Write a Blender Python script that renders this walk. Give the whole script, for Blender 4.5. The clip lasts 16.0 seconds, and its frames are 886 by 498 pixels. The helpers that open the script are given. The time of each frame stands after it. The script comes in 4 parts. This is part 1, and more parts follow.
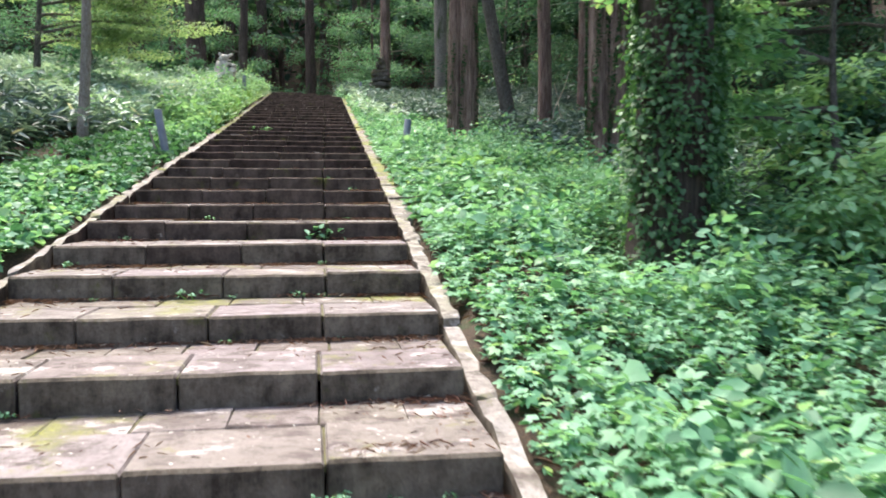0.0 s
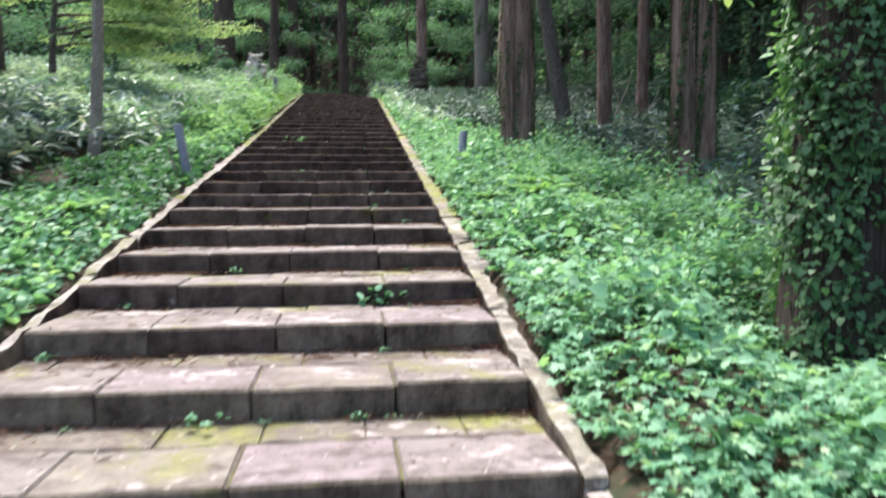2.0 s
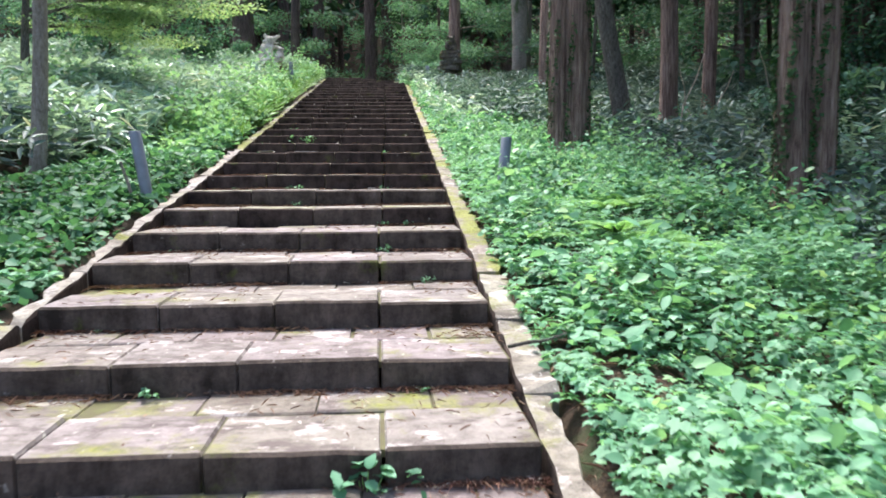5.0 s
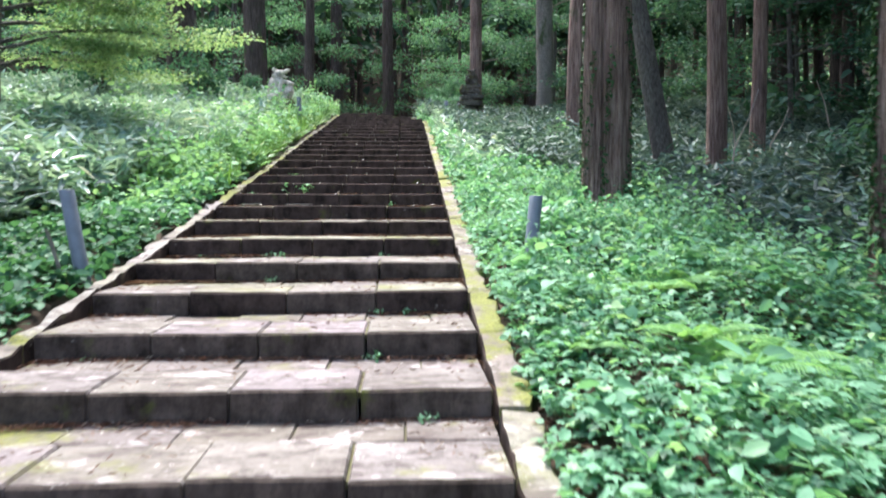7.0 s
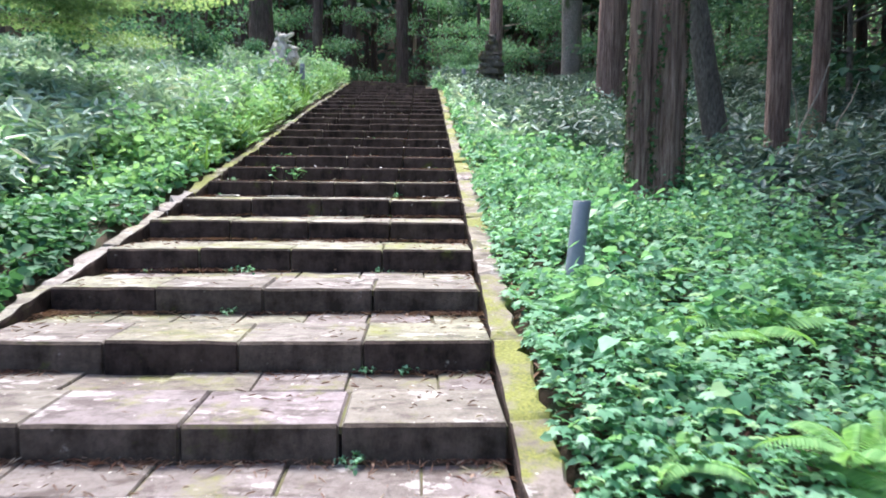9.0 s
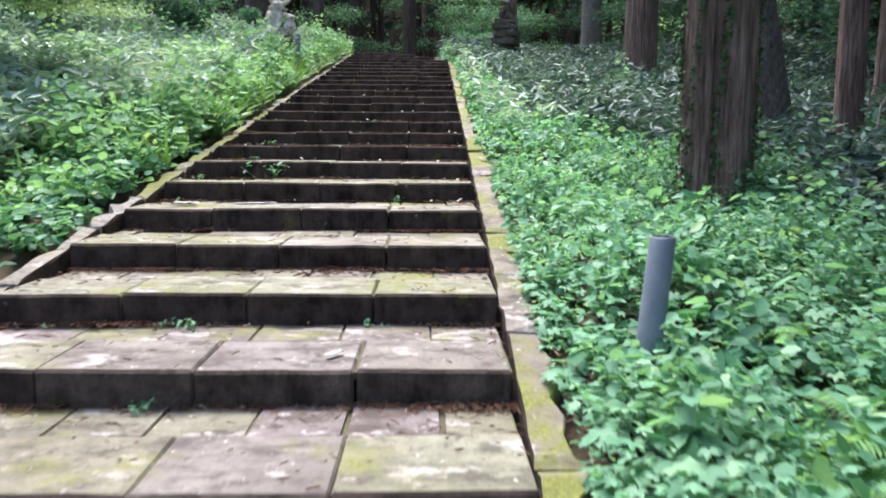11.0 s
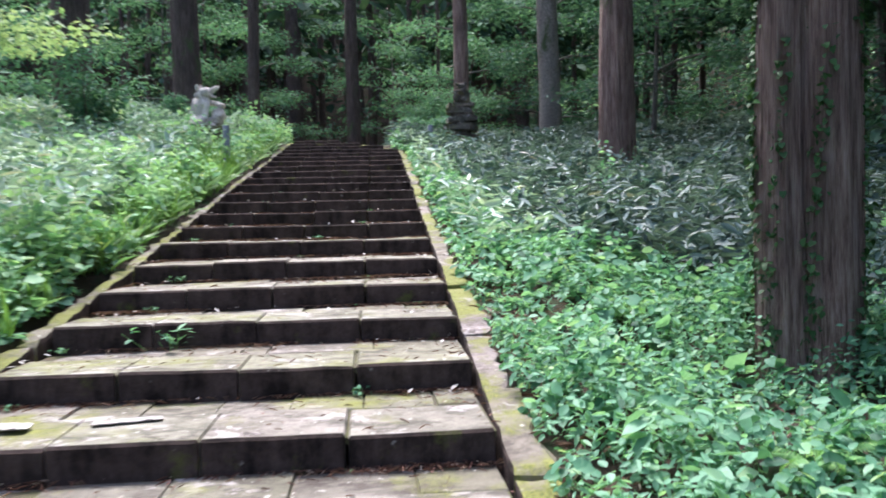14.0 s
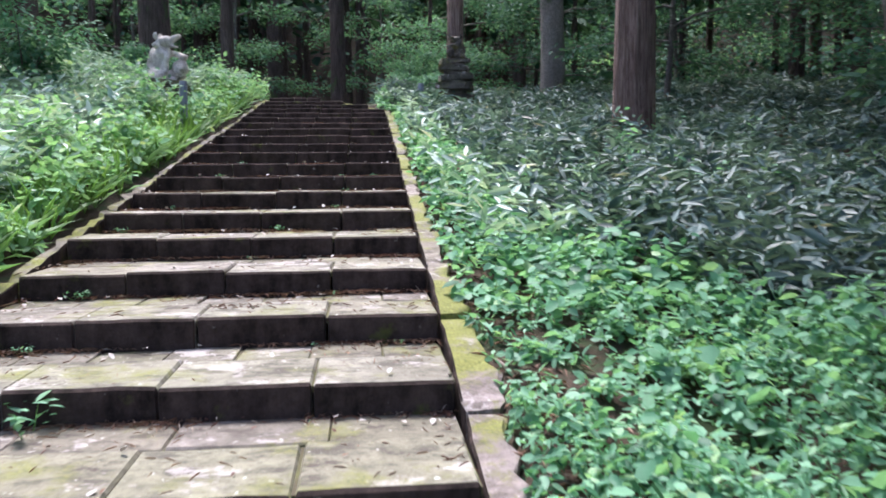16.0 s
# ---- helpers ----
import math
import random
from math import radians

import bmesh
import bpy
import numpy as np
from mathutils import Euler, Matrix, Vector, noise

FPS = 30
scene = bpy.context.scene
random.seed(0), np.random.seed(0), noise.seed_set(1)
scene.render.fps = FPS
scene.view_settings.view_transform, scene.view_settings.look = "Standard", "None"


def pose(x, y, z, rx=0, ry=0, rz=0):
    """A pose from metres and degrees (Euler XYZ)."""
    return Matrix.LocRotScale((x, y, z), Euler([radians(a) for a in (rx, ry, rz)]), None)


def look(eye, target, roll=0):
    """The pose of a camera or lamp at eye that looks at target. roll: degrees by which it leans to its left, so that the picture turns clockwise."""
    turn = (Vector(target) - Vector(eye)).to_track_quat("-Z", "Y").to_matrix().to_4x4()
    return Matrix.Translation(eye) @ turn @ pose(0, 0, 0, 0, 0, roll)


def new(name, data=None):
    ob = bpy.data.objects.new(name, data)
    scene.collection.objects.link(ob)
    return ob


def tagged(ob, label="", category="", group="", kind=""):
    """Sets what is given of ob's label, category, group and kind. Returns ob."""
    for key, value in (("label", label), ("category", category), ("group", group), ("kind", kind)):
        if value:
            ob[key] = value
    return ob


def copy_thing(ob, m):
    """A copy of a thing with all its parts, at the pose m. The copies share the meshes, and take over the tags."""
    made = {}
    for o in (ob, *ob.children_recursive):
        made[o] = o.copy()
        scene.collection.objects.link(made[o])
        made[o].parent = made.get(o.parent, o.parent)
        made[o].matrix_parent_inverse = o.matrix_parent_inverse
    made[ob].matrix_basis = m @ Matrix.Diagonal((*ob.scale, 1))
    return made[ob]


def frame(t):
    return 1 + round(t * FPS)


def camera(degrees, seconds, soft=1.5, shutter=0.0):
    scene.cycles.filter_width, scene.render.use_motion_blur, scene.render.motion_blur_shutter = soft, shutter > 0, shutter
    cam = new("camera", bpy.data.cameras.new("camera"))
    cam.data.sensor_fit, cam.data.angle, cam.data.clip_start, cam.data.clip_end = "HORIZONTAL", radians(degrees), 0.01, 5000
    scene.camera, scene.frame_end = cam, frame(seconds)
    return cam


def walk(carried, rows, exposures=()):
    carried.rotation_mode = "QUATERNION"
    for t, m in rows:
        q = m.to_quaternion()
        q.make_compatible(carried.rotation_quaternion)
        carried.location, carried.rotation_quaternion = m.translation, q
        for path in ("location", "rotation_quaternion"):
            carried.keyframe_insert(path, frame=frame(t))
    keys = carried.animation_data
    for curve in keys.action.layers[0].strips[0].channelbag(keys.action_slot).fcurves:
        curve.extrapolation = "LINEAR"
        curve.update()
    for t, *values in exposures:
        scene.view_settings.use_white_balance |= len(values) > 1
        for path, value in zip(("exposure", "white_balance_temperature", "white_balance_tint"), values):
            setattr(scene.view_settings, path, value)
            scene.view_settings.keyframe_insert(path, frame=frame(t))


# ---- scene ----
cam = camera(57.8, 16.0, 1.75, 0.7)
METRES, EYE, TILT, LEAN, TURN = 13.0, 1.5, -3.3, 0.0, -9.0
ROWS = [
    (0.0, 0.0, 0.0, 0.0, -0.0, 0.0, -0.0),
    (0.5, -0.0062, 0.0286, 0.0096, 1.33, -1.09, -0.59),
    (1.0, -0.0196, 0.0581, 0.0212, 2.4, -3.41, -0.64),
    (1.5, -0.0274, 0.09, 0.0237, 3.1, -2.82, 0.09),
    (2.0, -0.0317, 0.1207, 0.0369, 2.11, -0.38, 0.16),
    (2.5, -0.0351, 0.1518, 0.0434, -0.57, 1.65, 0.11),
    (3.0, -0.0328, 0.185, 0.0498, -0.16, 3.37, -1.05),
    (3.5, -0.0334, 0.2126, 0.0568, 1.49, 2.54, -1.93),
    (4.0, -0.0387, 0.2419, 0.0677, 2.6, -0.53, -0.63),
    (6.5, -0.0416, 0.3906, 0.1011, 5.87, -2.08, -0.67),
    (7.0, -0.0455, 0.4246, 0.1118, 5.99, 0.47, -0.3),
    (7.5, -0.043, 0.4532, 0.1166, 6.96, 1.1, -0.39),
    (8.0, -0.0446, 0.4823, 0.1194, 7.8, 2.28, -0.81),
    (8.5, -0.0532, 0.5131, 0.129, 7.02, 0.16, -0.92),
    (11.0, -0.0747, 0.6625, 0.1616, 7.81, -3.93, -0.74),
    (11.5, -0.0804, 0.6899, 0.1722, 6.38, -3.49, -0.99),
    (12.0, -0.0844, 0.7197, 0.1774, 7.45, 0.07, -0.74),
    (12.5, -0.0939, 0.7499, 0.1822, 6.4, 0.65, -2.53),
    (13.0, -0.1002, 0.7764, 0.1892, 4.98, -1.13, -1.96),
    (13.5, -0.1053, 0.8037, 0.2011, 6.05, -0.2, 0.38),
    (14.0, -0.1124, 0.8272, 0.2054, 3.9, 1.45, 1.1),
    (14.5, -0.111, 0.8615, 0.2062, 1.73, -0.24, -0.42),
    (15.0, -0.1145, 0.8936, 0.2188, 2.04, -2.28, -0.63),
    (15.5, -0.12, 0.9234, 0.2308, 1.97, -2.22, 0.72),
    (16.0, -0.1222, 0.9529, 0.2337, 3.09, -1.7, 0.27),
]
walk(cam, [(t, pose(0, 0, EYE, TILT, LEAN, TURN) @ pose(METRES * x, METRES * y, METRES * z, 90 + pitch, roll, yaw)) for t, x, y, z, yaw, pitch, roll in ROWS], [(0.0, 2.22, 6750, 10), (1.5, 2.1, 6600, 10), (3.0, 2.40, 6600, 11), (3.5, 2.38, 6600, 11), (4.0, 2.27, 6550, 11), (6.5, 2.34, 6250, 9), (7.5, 2.46, 6200, 10), (8.5, 2.40, 6150, 11), (11.0, 2.08, 6200, 11), (12.5, 2.18, 6050, 14), (15.0, 2.02, 6000, 17), (16.0, 2.0, 5980, 18)])

# ---- world, sun and exposure ----
SUN_EL, SUN_AZ = 66.0, -20.0
world = bpy.data.worlds.new("overcast_sky")
scene.world = world
world.use_nodes = True
wn = world.node_tree.nodes
wsky = wn.new("ShaderNodeTexSky")
wsky.sky_type = "NISHITA"
wsky.sun_disc = False
wsky.sun_elevation = radians(SUN_EL)
wsky.sun_rotation = radians(SUN_AZ)
wsky.air_density, wsky.dust_density, wsky.ozone_density = 1.0, 4.0, 1.0
wn["Background"].inputs["Strength"].default_value = 0.106
world.node_tree.links.new(wsky.outputs["Color"], wn["Background"].inputs["Color"])
sun = new("sun", bpy.data.lights.new("sun", "SUN"))
sun.data.energy, sun.data.angle, sun.data.color = 1.8, radians(22), (1.0, 0.97, 0.92)
sun.matrix_world = look((0, 0, 40), (40 * math.cos(radians(SUN_EL)) * -math.sin(radians(SUN_AZ)), 40 * math.cos(radians(SUN_EL)) * -math.cos(radians(SUN_AZ)), 40 - 40 * math.sin(radians(SUN_EL))))


# ---- materials ----
def material(name):
    m = bpy.data.materials.new(name)
    m.use_nodes = True
    return m, m.node_tree.nodes, m.node_tree.links, m.node_tree.nodes["Principled BSDF"]


def coords(n, l, scale=(1, 1, 1), kind="Object", world_space=True):
    """Texture coordinates in metres; world space keeps the grain running on from piece to piece."""
    mp = n.new("ShaderNodeMapping")
    mp.inputs["Scale"].default_value = scale
    if world_space:
        l.new(n.new("ShaderNodeNewGeometry").outputs["Position"], mp.inputs["Vector"])
    else:
        l.new(n.new("ShaderNodeTexCoord").outputs[kind], mp.inputs["Vector"])
    return mp.outputs["Vector"]


def noise_tex(n, l, vec, scale, detail=6.0, rough=0.6):
    t = n.new("ShaderNodeTexNoise")
    t.inputs["Scale"].default_value, t.inputs["Detail"].default_value, t.inputs["Roughness"].default_value = scale, detail, rough
    l.new(vec, t.inputs["Vector"])
    return t.outputs["Fac"]


def ramp(n, l, fac, stops):
    r = n.new("ShaderNodeValToRGB")
    els = r.color_ramp.elements
    while len(els) < len(stops):
        els.new(0.5)
    for e, (p, c) in zip(els, stops):
        e.position, e.color = p, (*c, 1) if len(c) == 3 else c
    l.new(fac, r.inputs["Fac"])
    return r.outputs["Color"]


def grey(n, l, fac, a, b):
    return ramp(n, l, fac, [(a, (0, 0, 0)), (b, (1, 1, 1))])


def mix(n, l, fac, a, b, mode="MIX"):
    m = n.new("ShaderNodeMix")
    m.data_type, m.blend_type = "RGBA", mode
    for sock, v in ((m.inputs["Factor"], fac), (m.inputs["A"], a), (m.inputs["B"], b)):
        if isinstance(v, (int, float)):
            sock.default_value = v
        elif isinstance(v, tuple):
            sock.default_value = (*v, 1)
        else:
            l.new(v, sock)
    return m.outputs["Result"]


def bump(n, l, bsdf, height, strength, distance):
    b = n.new("ShaderNodeBump")
    b.inputs["Strength"].default_value, b.inputs["Distance"].default_value = strength, distance
    l.new(height, b.inputs["Height"])
    l.new(b.outputs["Normal"], bsdf.inputs["Normal"])


def stone_material(name, light, dark, stain, moss_low, moss_high, per_piece=True, pale=(0.46, 0.42, 0.415)):
    """Weathered stone: broad tone, blotches of dirt, pits, lichen spots and moss."""
    m, n, l, p = material(name)
    v = coords(n, l)
    broad, mid, fine = noise_tex(n, l, v, 2.3, 5), noise_tex(n, l, v, 11, 7, 0.7), noise_tex(n, l, v, 60, 8, 0.75)
    col = mix(n, l, grey(n, l, broad, 0.32, 0.68), light, dark)
    if per_piece:
        info = n.new("ShaderNodeObjectInfo")
        col = mix(n, l, info.outputs["Random"], col, mix(n, l, 0.38, col, dark))
        tint = ramp(n, l, info.outputs["Random"], [(0.0, (1.0, 0.93, 1.0)), (0.35, (1.0, 1.0, 0.97)), (0.7, (0.98, 1.0, 0.86)), (1.0, (1.0, 0.95, 0.93))])
        col = mix(n, l, 1.0, col, tint, "MULTIPLY")
    col = mix(n, l, grey(n, l, mid, 0.46, 0.70), col, mix(n, l, 0.7, col, stain))
    blot = noise_tex(n, l, coords(n, l, (1, 1.8, 1)), 4.2, 10, 0.72)
    col = mix(n, l, grey(n, l, blot, 0.49, 0.60), col, mix(n, l, 0.85, col, stain))
    col = mix(n, l, grey(n, l, fine, 0.52, 0.68), col, mix(n, l, 0.55, col, (0.04, 0.033, 0.028)))
    # Pale patches paint sun flecks into the stone colour.
    bare = noise_tex(n, l, coords(n, l, (1, 1.5, 1)), 2.9, 9, 0.7)
    col = mix(n, l, grey(n, l, bare, 0.57, 0.60), col, mix(n, l, 0.6, col, pale))
    mud = noise_tex(n, l, coords(n, l, (1, 1.4, 1)), 3.3, 11, 0.78)
    col = mix(n, l, grey(n, l, mud, 0.57, 0.63), col, mix(n, l, 0.8, col, (0.045, 0.03, 0.026)))
    spots = noise_tex(n, l, v, 23, 4, 0.5)
    col = mix(n, l, grey(n, l, spots, 0.68, 0.72), col, (0.5, 0.49, 0.45))
    mossy = noise_tex(n, l, v, 1.7, 10, 0.72)
    moss = mix(n, l, grey(n, l, fine, 0.35, 0.65), (0.075, 0.09, 0.018), (0.25, 0.25, 0.055))
    col = mix(n, l, grey(n, l, mossy, moss_low, moss_high), col, moss)
    l.new(col, p.inputs["Base Color"])
    p.inputs["Roughness"].default_value = 0.85
    h = mix(n, l, 0.45, mix(n, l, 0.5, fine, mid), mossy)
    bump(n, l, p, h, 0.8, 0.03)
    return m


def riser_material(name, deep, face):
    """The front of a step, darker than its top: vertical runs and a green foot."""
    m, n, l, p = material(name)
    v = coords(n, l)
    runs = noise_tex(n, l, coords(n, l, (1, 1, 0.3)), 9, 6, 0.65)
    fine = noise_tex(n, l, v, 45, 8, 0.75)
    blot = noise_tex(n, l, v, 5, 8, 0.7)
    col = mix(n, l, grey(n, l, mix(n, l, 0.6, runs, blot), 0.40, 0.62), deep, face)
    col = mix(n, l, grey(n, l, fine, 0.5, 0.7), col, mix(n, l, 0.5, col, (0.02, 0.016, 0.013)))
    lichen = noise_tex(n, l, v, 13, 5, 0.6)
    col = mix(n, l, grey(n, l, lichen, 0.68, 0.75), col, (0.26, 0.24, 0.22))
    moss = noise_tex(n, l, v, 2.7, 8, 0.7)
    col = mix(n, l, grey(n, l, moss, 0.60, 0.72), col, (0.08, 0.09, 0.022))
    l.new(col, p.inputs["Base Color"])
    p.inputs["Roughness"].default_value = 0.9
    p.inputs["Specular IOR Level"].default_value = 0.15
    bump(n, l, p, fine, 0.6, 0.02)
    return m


def leaf_material(name, stops, rough=0.42, through_light=0.3, veins=30.0, gloss=0.5):
    """Leaves: one tone a leaf, mottled, lit through from behind."""
    m, n, l, p = material(name)
    geo = n.new("ShaderNodeNewGeometry")
    col = ramp(n, l, geo.outputs["Random Per Island"], stops)
    patch = noise_tex(n, l, coords(n, l), 1.1, 5)
    col = mix(n, l, grey(n, l, patch, 0.5, 0.72), col, mix(n, l, 0.4, col, stops[0][1]))
    col = mix(n, l, grey(n, l, patch, 0.5, 0.3), col, mix(n, l, 0.5, col, stops[-2][1]))
    fine = noise_tex(n, l, coords(n, l), veins, 3)
    col = mix(n, l, grey(n, l, fine, 0.3, 0.8), col, mix(n, l, 0.85, (0, 0, 0), col))
    l.new(col, p.inputs["Base Color"])
    p.inputs["Roughness"].default_value = rough
    p.inputs["Specular IOR Level"].default_value = gloss
    bump(n, l, p, fine, 0.25, 0.01)
    t = n.new("ShaderNodeBsdfTranslucent")
    l.new(mix(n, l, 1.0, col, (1.0, 1.0, 0.55), "MULTIPLY"), t.inputs["Color"])
    s = n.new("ShaderNodeMixShader")
    s.inputs["Fac"].default_value = through_light
    l.new(p.outputs["BSDF"], s.inputs[1])
    l.new(t.outputs["BSDF"], s.inputs[2])
    l.new(s.outputs["Shader"], n["Material Output"].inputs["Surface"])
    return m


def bark_material(name, dark, mid, pale, mossy=0.7, stretch=0.06):
    m, n, l, p = material(name)
    v = coords(n, l, (1, 1, stretch))
    fibre, broad = noise_tex(n, l, v, 40, 10, 0.78), noise_tex(n, l, coords(n, l, (1, 1, 0.35)), 3.0, 5)
    col = ramp(n, l, fibre, [(0.35, dark), (0.47, mid), (0.63, pale)])
    col = mix(n, l, grey(n, l, broad, 0.4, 0.65), col, mix(n, l, 0.5, col, dark))
    moss = noise_tex(n, l, coords(n, l, (1, 1, 0.5)), 2.2, 7, 0.65)
    col = mix(n, l, grey(n, l, moss, mossy, mossy + 0.1), col, (0.07, 0.10, 0.035))
    l.new(col, p.inputs["Base Color"])
    p.inputs["Roughness"].default_value = 0.9
    bump(n, l, p, fibre, 1.0, 0.09)
    return m


def soil_material():
    m, n, l, p = material("forest_soil")
    v = coords(n, l)
    broad, fine = noise_tex(n, l, v, 1.1, 6), noise_tex(n, l, v, 45, 6, 0.7)
    col = mix(n, l, grey(n, l, broad, 0.35, 0.65), (0.035, 0.024, 0.016), (0.075, 0.05, 0.032))
    col = mix(n, l, grey(n, l, fine, 0.5, 0.7), col, (0.13, 0.075, 0.045))
    col = mix(n, l, grey(n, l, noise_tex(n, l, v, 2.4, 7), 0.52, 0.62), col, (0.035, 0.06, 0.018))
    l.new(col, p.inputs["Base Color"])
    p.inputs["Roughness"].default_value = 0.95
    bump(n, l, p, fine, 0.8, 0.05)
    return m


def plain_material(name, a, b, scale, rough, metal=0.0, bumps=0.2):
    m, n, l, p = material(name)
    v = coords(n, l)
    f = noise_tex(n, l, v, scale, 6, 0.65)
    l.new(mix(n, l, grey(n, l, f, 0.35, 0.7), a, b), p.inputs["Base Color"])
    p.inputs["Roughness"].default_value, p.inputs["Metallic"].default_value = rough, metal
    bump(n, l, p, f, bumps, 0.01)
    return m


STONE = stone_material("worn_step_stone", (0.282, 0.252, 0.253), (0.165, 0.142, 0.139), (0.078, 0.058, 0.055), 0.56, 0.69)
ALGAE_STONE = stone_material("algae_stained_step_stone", (0.33, 0.315, 0.262), (0.185, 0.173, 0.135), (0.07, 0.06, 0.046), 0.52, 0.66)
SLAB = stone_material("worn_tread_slab", (0.24, 0.208, 0.207), (0.13, 0.109, 0.104), (0.062, 0.042, 0.036), 0.53, 0.66)
ALGAE_SLAB = stone_material("algae_stained_tread_slab", (0.27, 0.25, 0.21), (0.13, 0.12, 0.092), (0.055, 0.043, 0.034), 0.51, 0.64)
KERB = stone_material("mossy_kerb_stone", (0.31, 0.275, 0.25), (0.165, 0.142, 0.122), (0.085, 0.068, 0.053), 0.455, 0.545)
RISER = riser_material("dark_stone_face", (0.013, 0.009, 0.008), (0.080, 0.057, 0.050))
MID_RISER = riser_material("mid_stone_face", (0.028, 0.021, 0.017), (0.125, 0.098, 0.083))
PALE_RISER = riser_material("pale_stone_face", (0.045, 0.036, 0.028), (0.20, 0.17, 0.135))
PALE_KERB = stone_material("bare_kerb_stone", (0.36, 0.33, 0.315), (0.21, 0.188, 0.172), (0.10, 0.082, 0.07), 0.55, 0.66)
SOIL = soil_material()
NETTLE = leaf_material("ground_cover_leaf", [(0.0, (0.045, 0.14, 0.08)), (0.45, (0.14, 0.35, 0.21)), (0.85, (0.28, 0.54, 0.35)), (1.0, (0.42, 0.62, 0.34))], rough=0.5, through_light=0.45, gloss=0.35)
SASA = leaf_material("bamboo_grass_leaf", [(0.0, (0.028, 0.060, 0.056)), (0.5, (0.07, 0.130, 0.125)), (0.97, (0.17, 0.26, 0.25)), (1.0, (0.33, 0.33, 0.28))], rough=0.45, through_light=0.3, gloss=0.4)
# Lighter copy of the ground cover leaf, with open-sky light in its colour.
LIT_LEAF = leaf_material("lit_green_leaf", [(0.0, (0.105, 0.25, 0.125)), (0.45, (0.22, 0.46, 0.25)), (0.9, (0.37, 0.60, 0.36)), (1.0, (0.48, 0.60, 0.30))], rough=0.55, through_light=0.44, gloss=0.3)
FRESH = leaf_material("fresh_young_leaf", [(0.0, (0.11, 0.25, 0.12)), (0.45, (0.23, 0.48, 0.25)), (0.9, (0.40, 0.64, 0.38)), (1.0, (0.52, 0.64, 0.30))], rough=0.5, through_light=0.45, gloss=0.35)
# Whitish tones paint the gloss of the sky onto these leaves.
LIT_SASA = leaf_material("sky_lit_sasa_leaf", [(0.0, (0.13, 0.24, 0.20)), (0.5, (0.26, 0.42, 0.36)), (0.95, (0.47, 0.61, 0.55)), (1.0, (0.54, 0.54, 0.46))], rough=0.36, through_light=0.36)
GRASS = leaf_material("bank_grass_blade", [(0.0, (0.10, 0.22, 0.06)), (0.6, (0.18, 0.36, 0.10)), (1.0, (0.28, 0.45, 0.13))], through_light=0.35)
MAPLE = leaf_material("maple_leaf", [(0.0, (0.13, 0.24, 0.11)), (0.6, (0.25, 0.395, 0.21)), (0.9, (0.37, 0.50, 0.30)), (1.0, (0.44, 0.51, 0.27))], rough=0.6, through_light=0.5, gloss=0.25)
FERN = leaf_material("fern_leaflet", [(0.0, (0.14, 0.33, 0.12)), (0.6, (0.27, 0.52, 0.21)), (1.0, (0.40, 0.64, 0.28))], rough=0.6, through_light=0.48, gloss=0.2)
SHRUB = leaf_material("shrub_leaf", [(0.0, (0.032, 0.085, 0.062)), (0.6, (0.075, 0.175, 0.125)), (1.0, (0.17, 0.31, 0.20))], rough=0.65, through_light=0.4, gloss=0.2)
BUSH = leaf_material("bush_leaf", [(0.0, (0.065, 0.165, 0.11)), (0.6, (0.14, 0.31, 0.20)), (1.0, (0.27, 0.46, 0.28))], rough=0.6, through_light=0.4, gloss=0.25)
# Leaves darkened to carry the shade on the left bank.
SHADED_HERB = leaf_material("shaded_bank_leaf", [(0.0, (0.035, 0.105, 0.058)), (0.6, (0.078, 0.21, 0.112)), (1.0, (0.16, 0.33, 0.175))], rough=0.55, through_light=0.4, gloss=0.3)
CONIFER = leaf_material("cedar_foliage", [(0.0, (0.026, 0.060, 0.040)), (0.7, (0.050, 0.108, 0.070)), (1.0, (0.085, 0.16, 0.10))], rough=0.8, through_light=0.25, gloss=0.15)
BUSHY_IVY = leaf_material("bushy_ivy_leaf", [(0.0, (0.038, 0.10, 0.042)), (0.6, (0.095, 0.22, 0.095)), (1.0, (0.21, 0.39, 0.17))], rough=0.5, through_light=0.4)
IVY = leaf_material("ivy_leaf", [(0.0, (0.02, 0.06, 0.018)), (0.7, (0.04, 0.105, 0.03)), (1.0, (0.075, 0.16, 0.045))], rough=0.55, through_light=0.2, gloss=0.3)
DRY = leaf_material("dead_leaf", [(0.0, (0.085, 0.036, 0.026)), (0.7, (0.16, 0.07, 0.05)), (0.92, (0.26, 0.16, 0.11)), (1.0, (0.55, 0.5, 0.44))], rough=0.8, through_light=0.1)
CEDAR = bark_material("cedar_bark", (0.05, 0.029, 0.023), (0.28, 0.172, 0.138), (0.54, 0.40, 0.345), 0.64)
# Shade on unlit trunks is painted in as darker bark.
DARK_BARK = bark_material("shade_dark_bark", (0.022, 0.015, 0.012), (0.085, 0.058, 0.048), (0.20, 0.15, 0.125), 0.58)
GREYBARK = bark_material("grey_bark", (0.055, 0.047, 0.042), (0.15, 0.13, 0.115), (0.31, 0.28, 0.25), 0.6, 0.3)
MOTTLED_BARK = bark_material("mottled_grey_bark", (0.12, 0.10, 0.085), (0.27, 0.235, 0.20), (0.48, 0.43, 0.375), 0.55, 0.5)
JOINT = plain_material("joint_soil", (0.06, 0.045, 0.032), (0.10, 0.105, 0.035), 6, 0.95)
PIPE = plain_material("grey_plastic_pipe", (0.12, 0.145, 0.18), (0.17, 0.20, 0.24), 9, 0.5, 0.0, 0.08)
PIPE_IN = plain_material("pipe_inside", (0.07, 0.08, 0.095), (0.11, 0.12, 0.14), 9, 0.7)
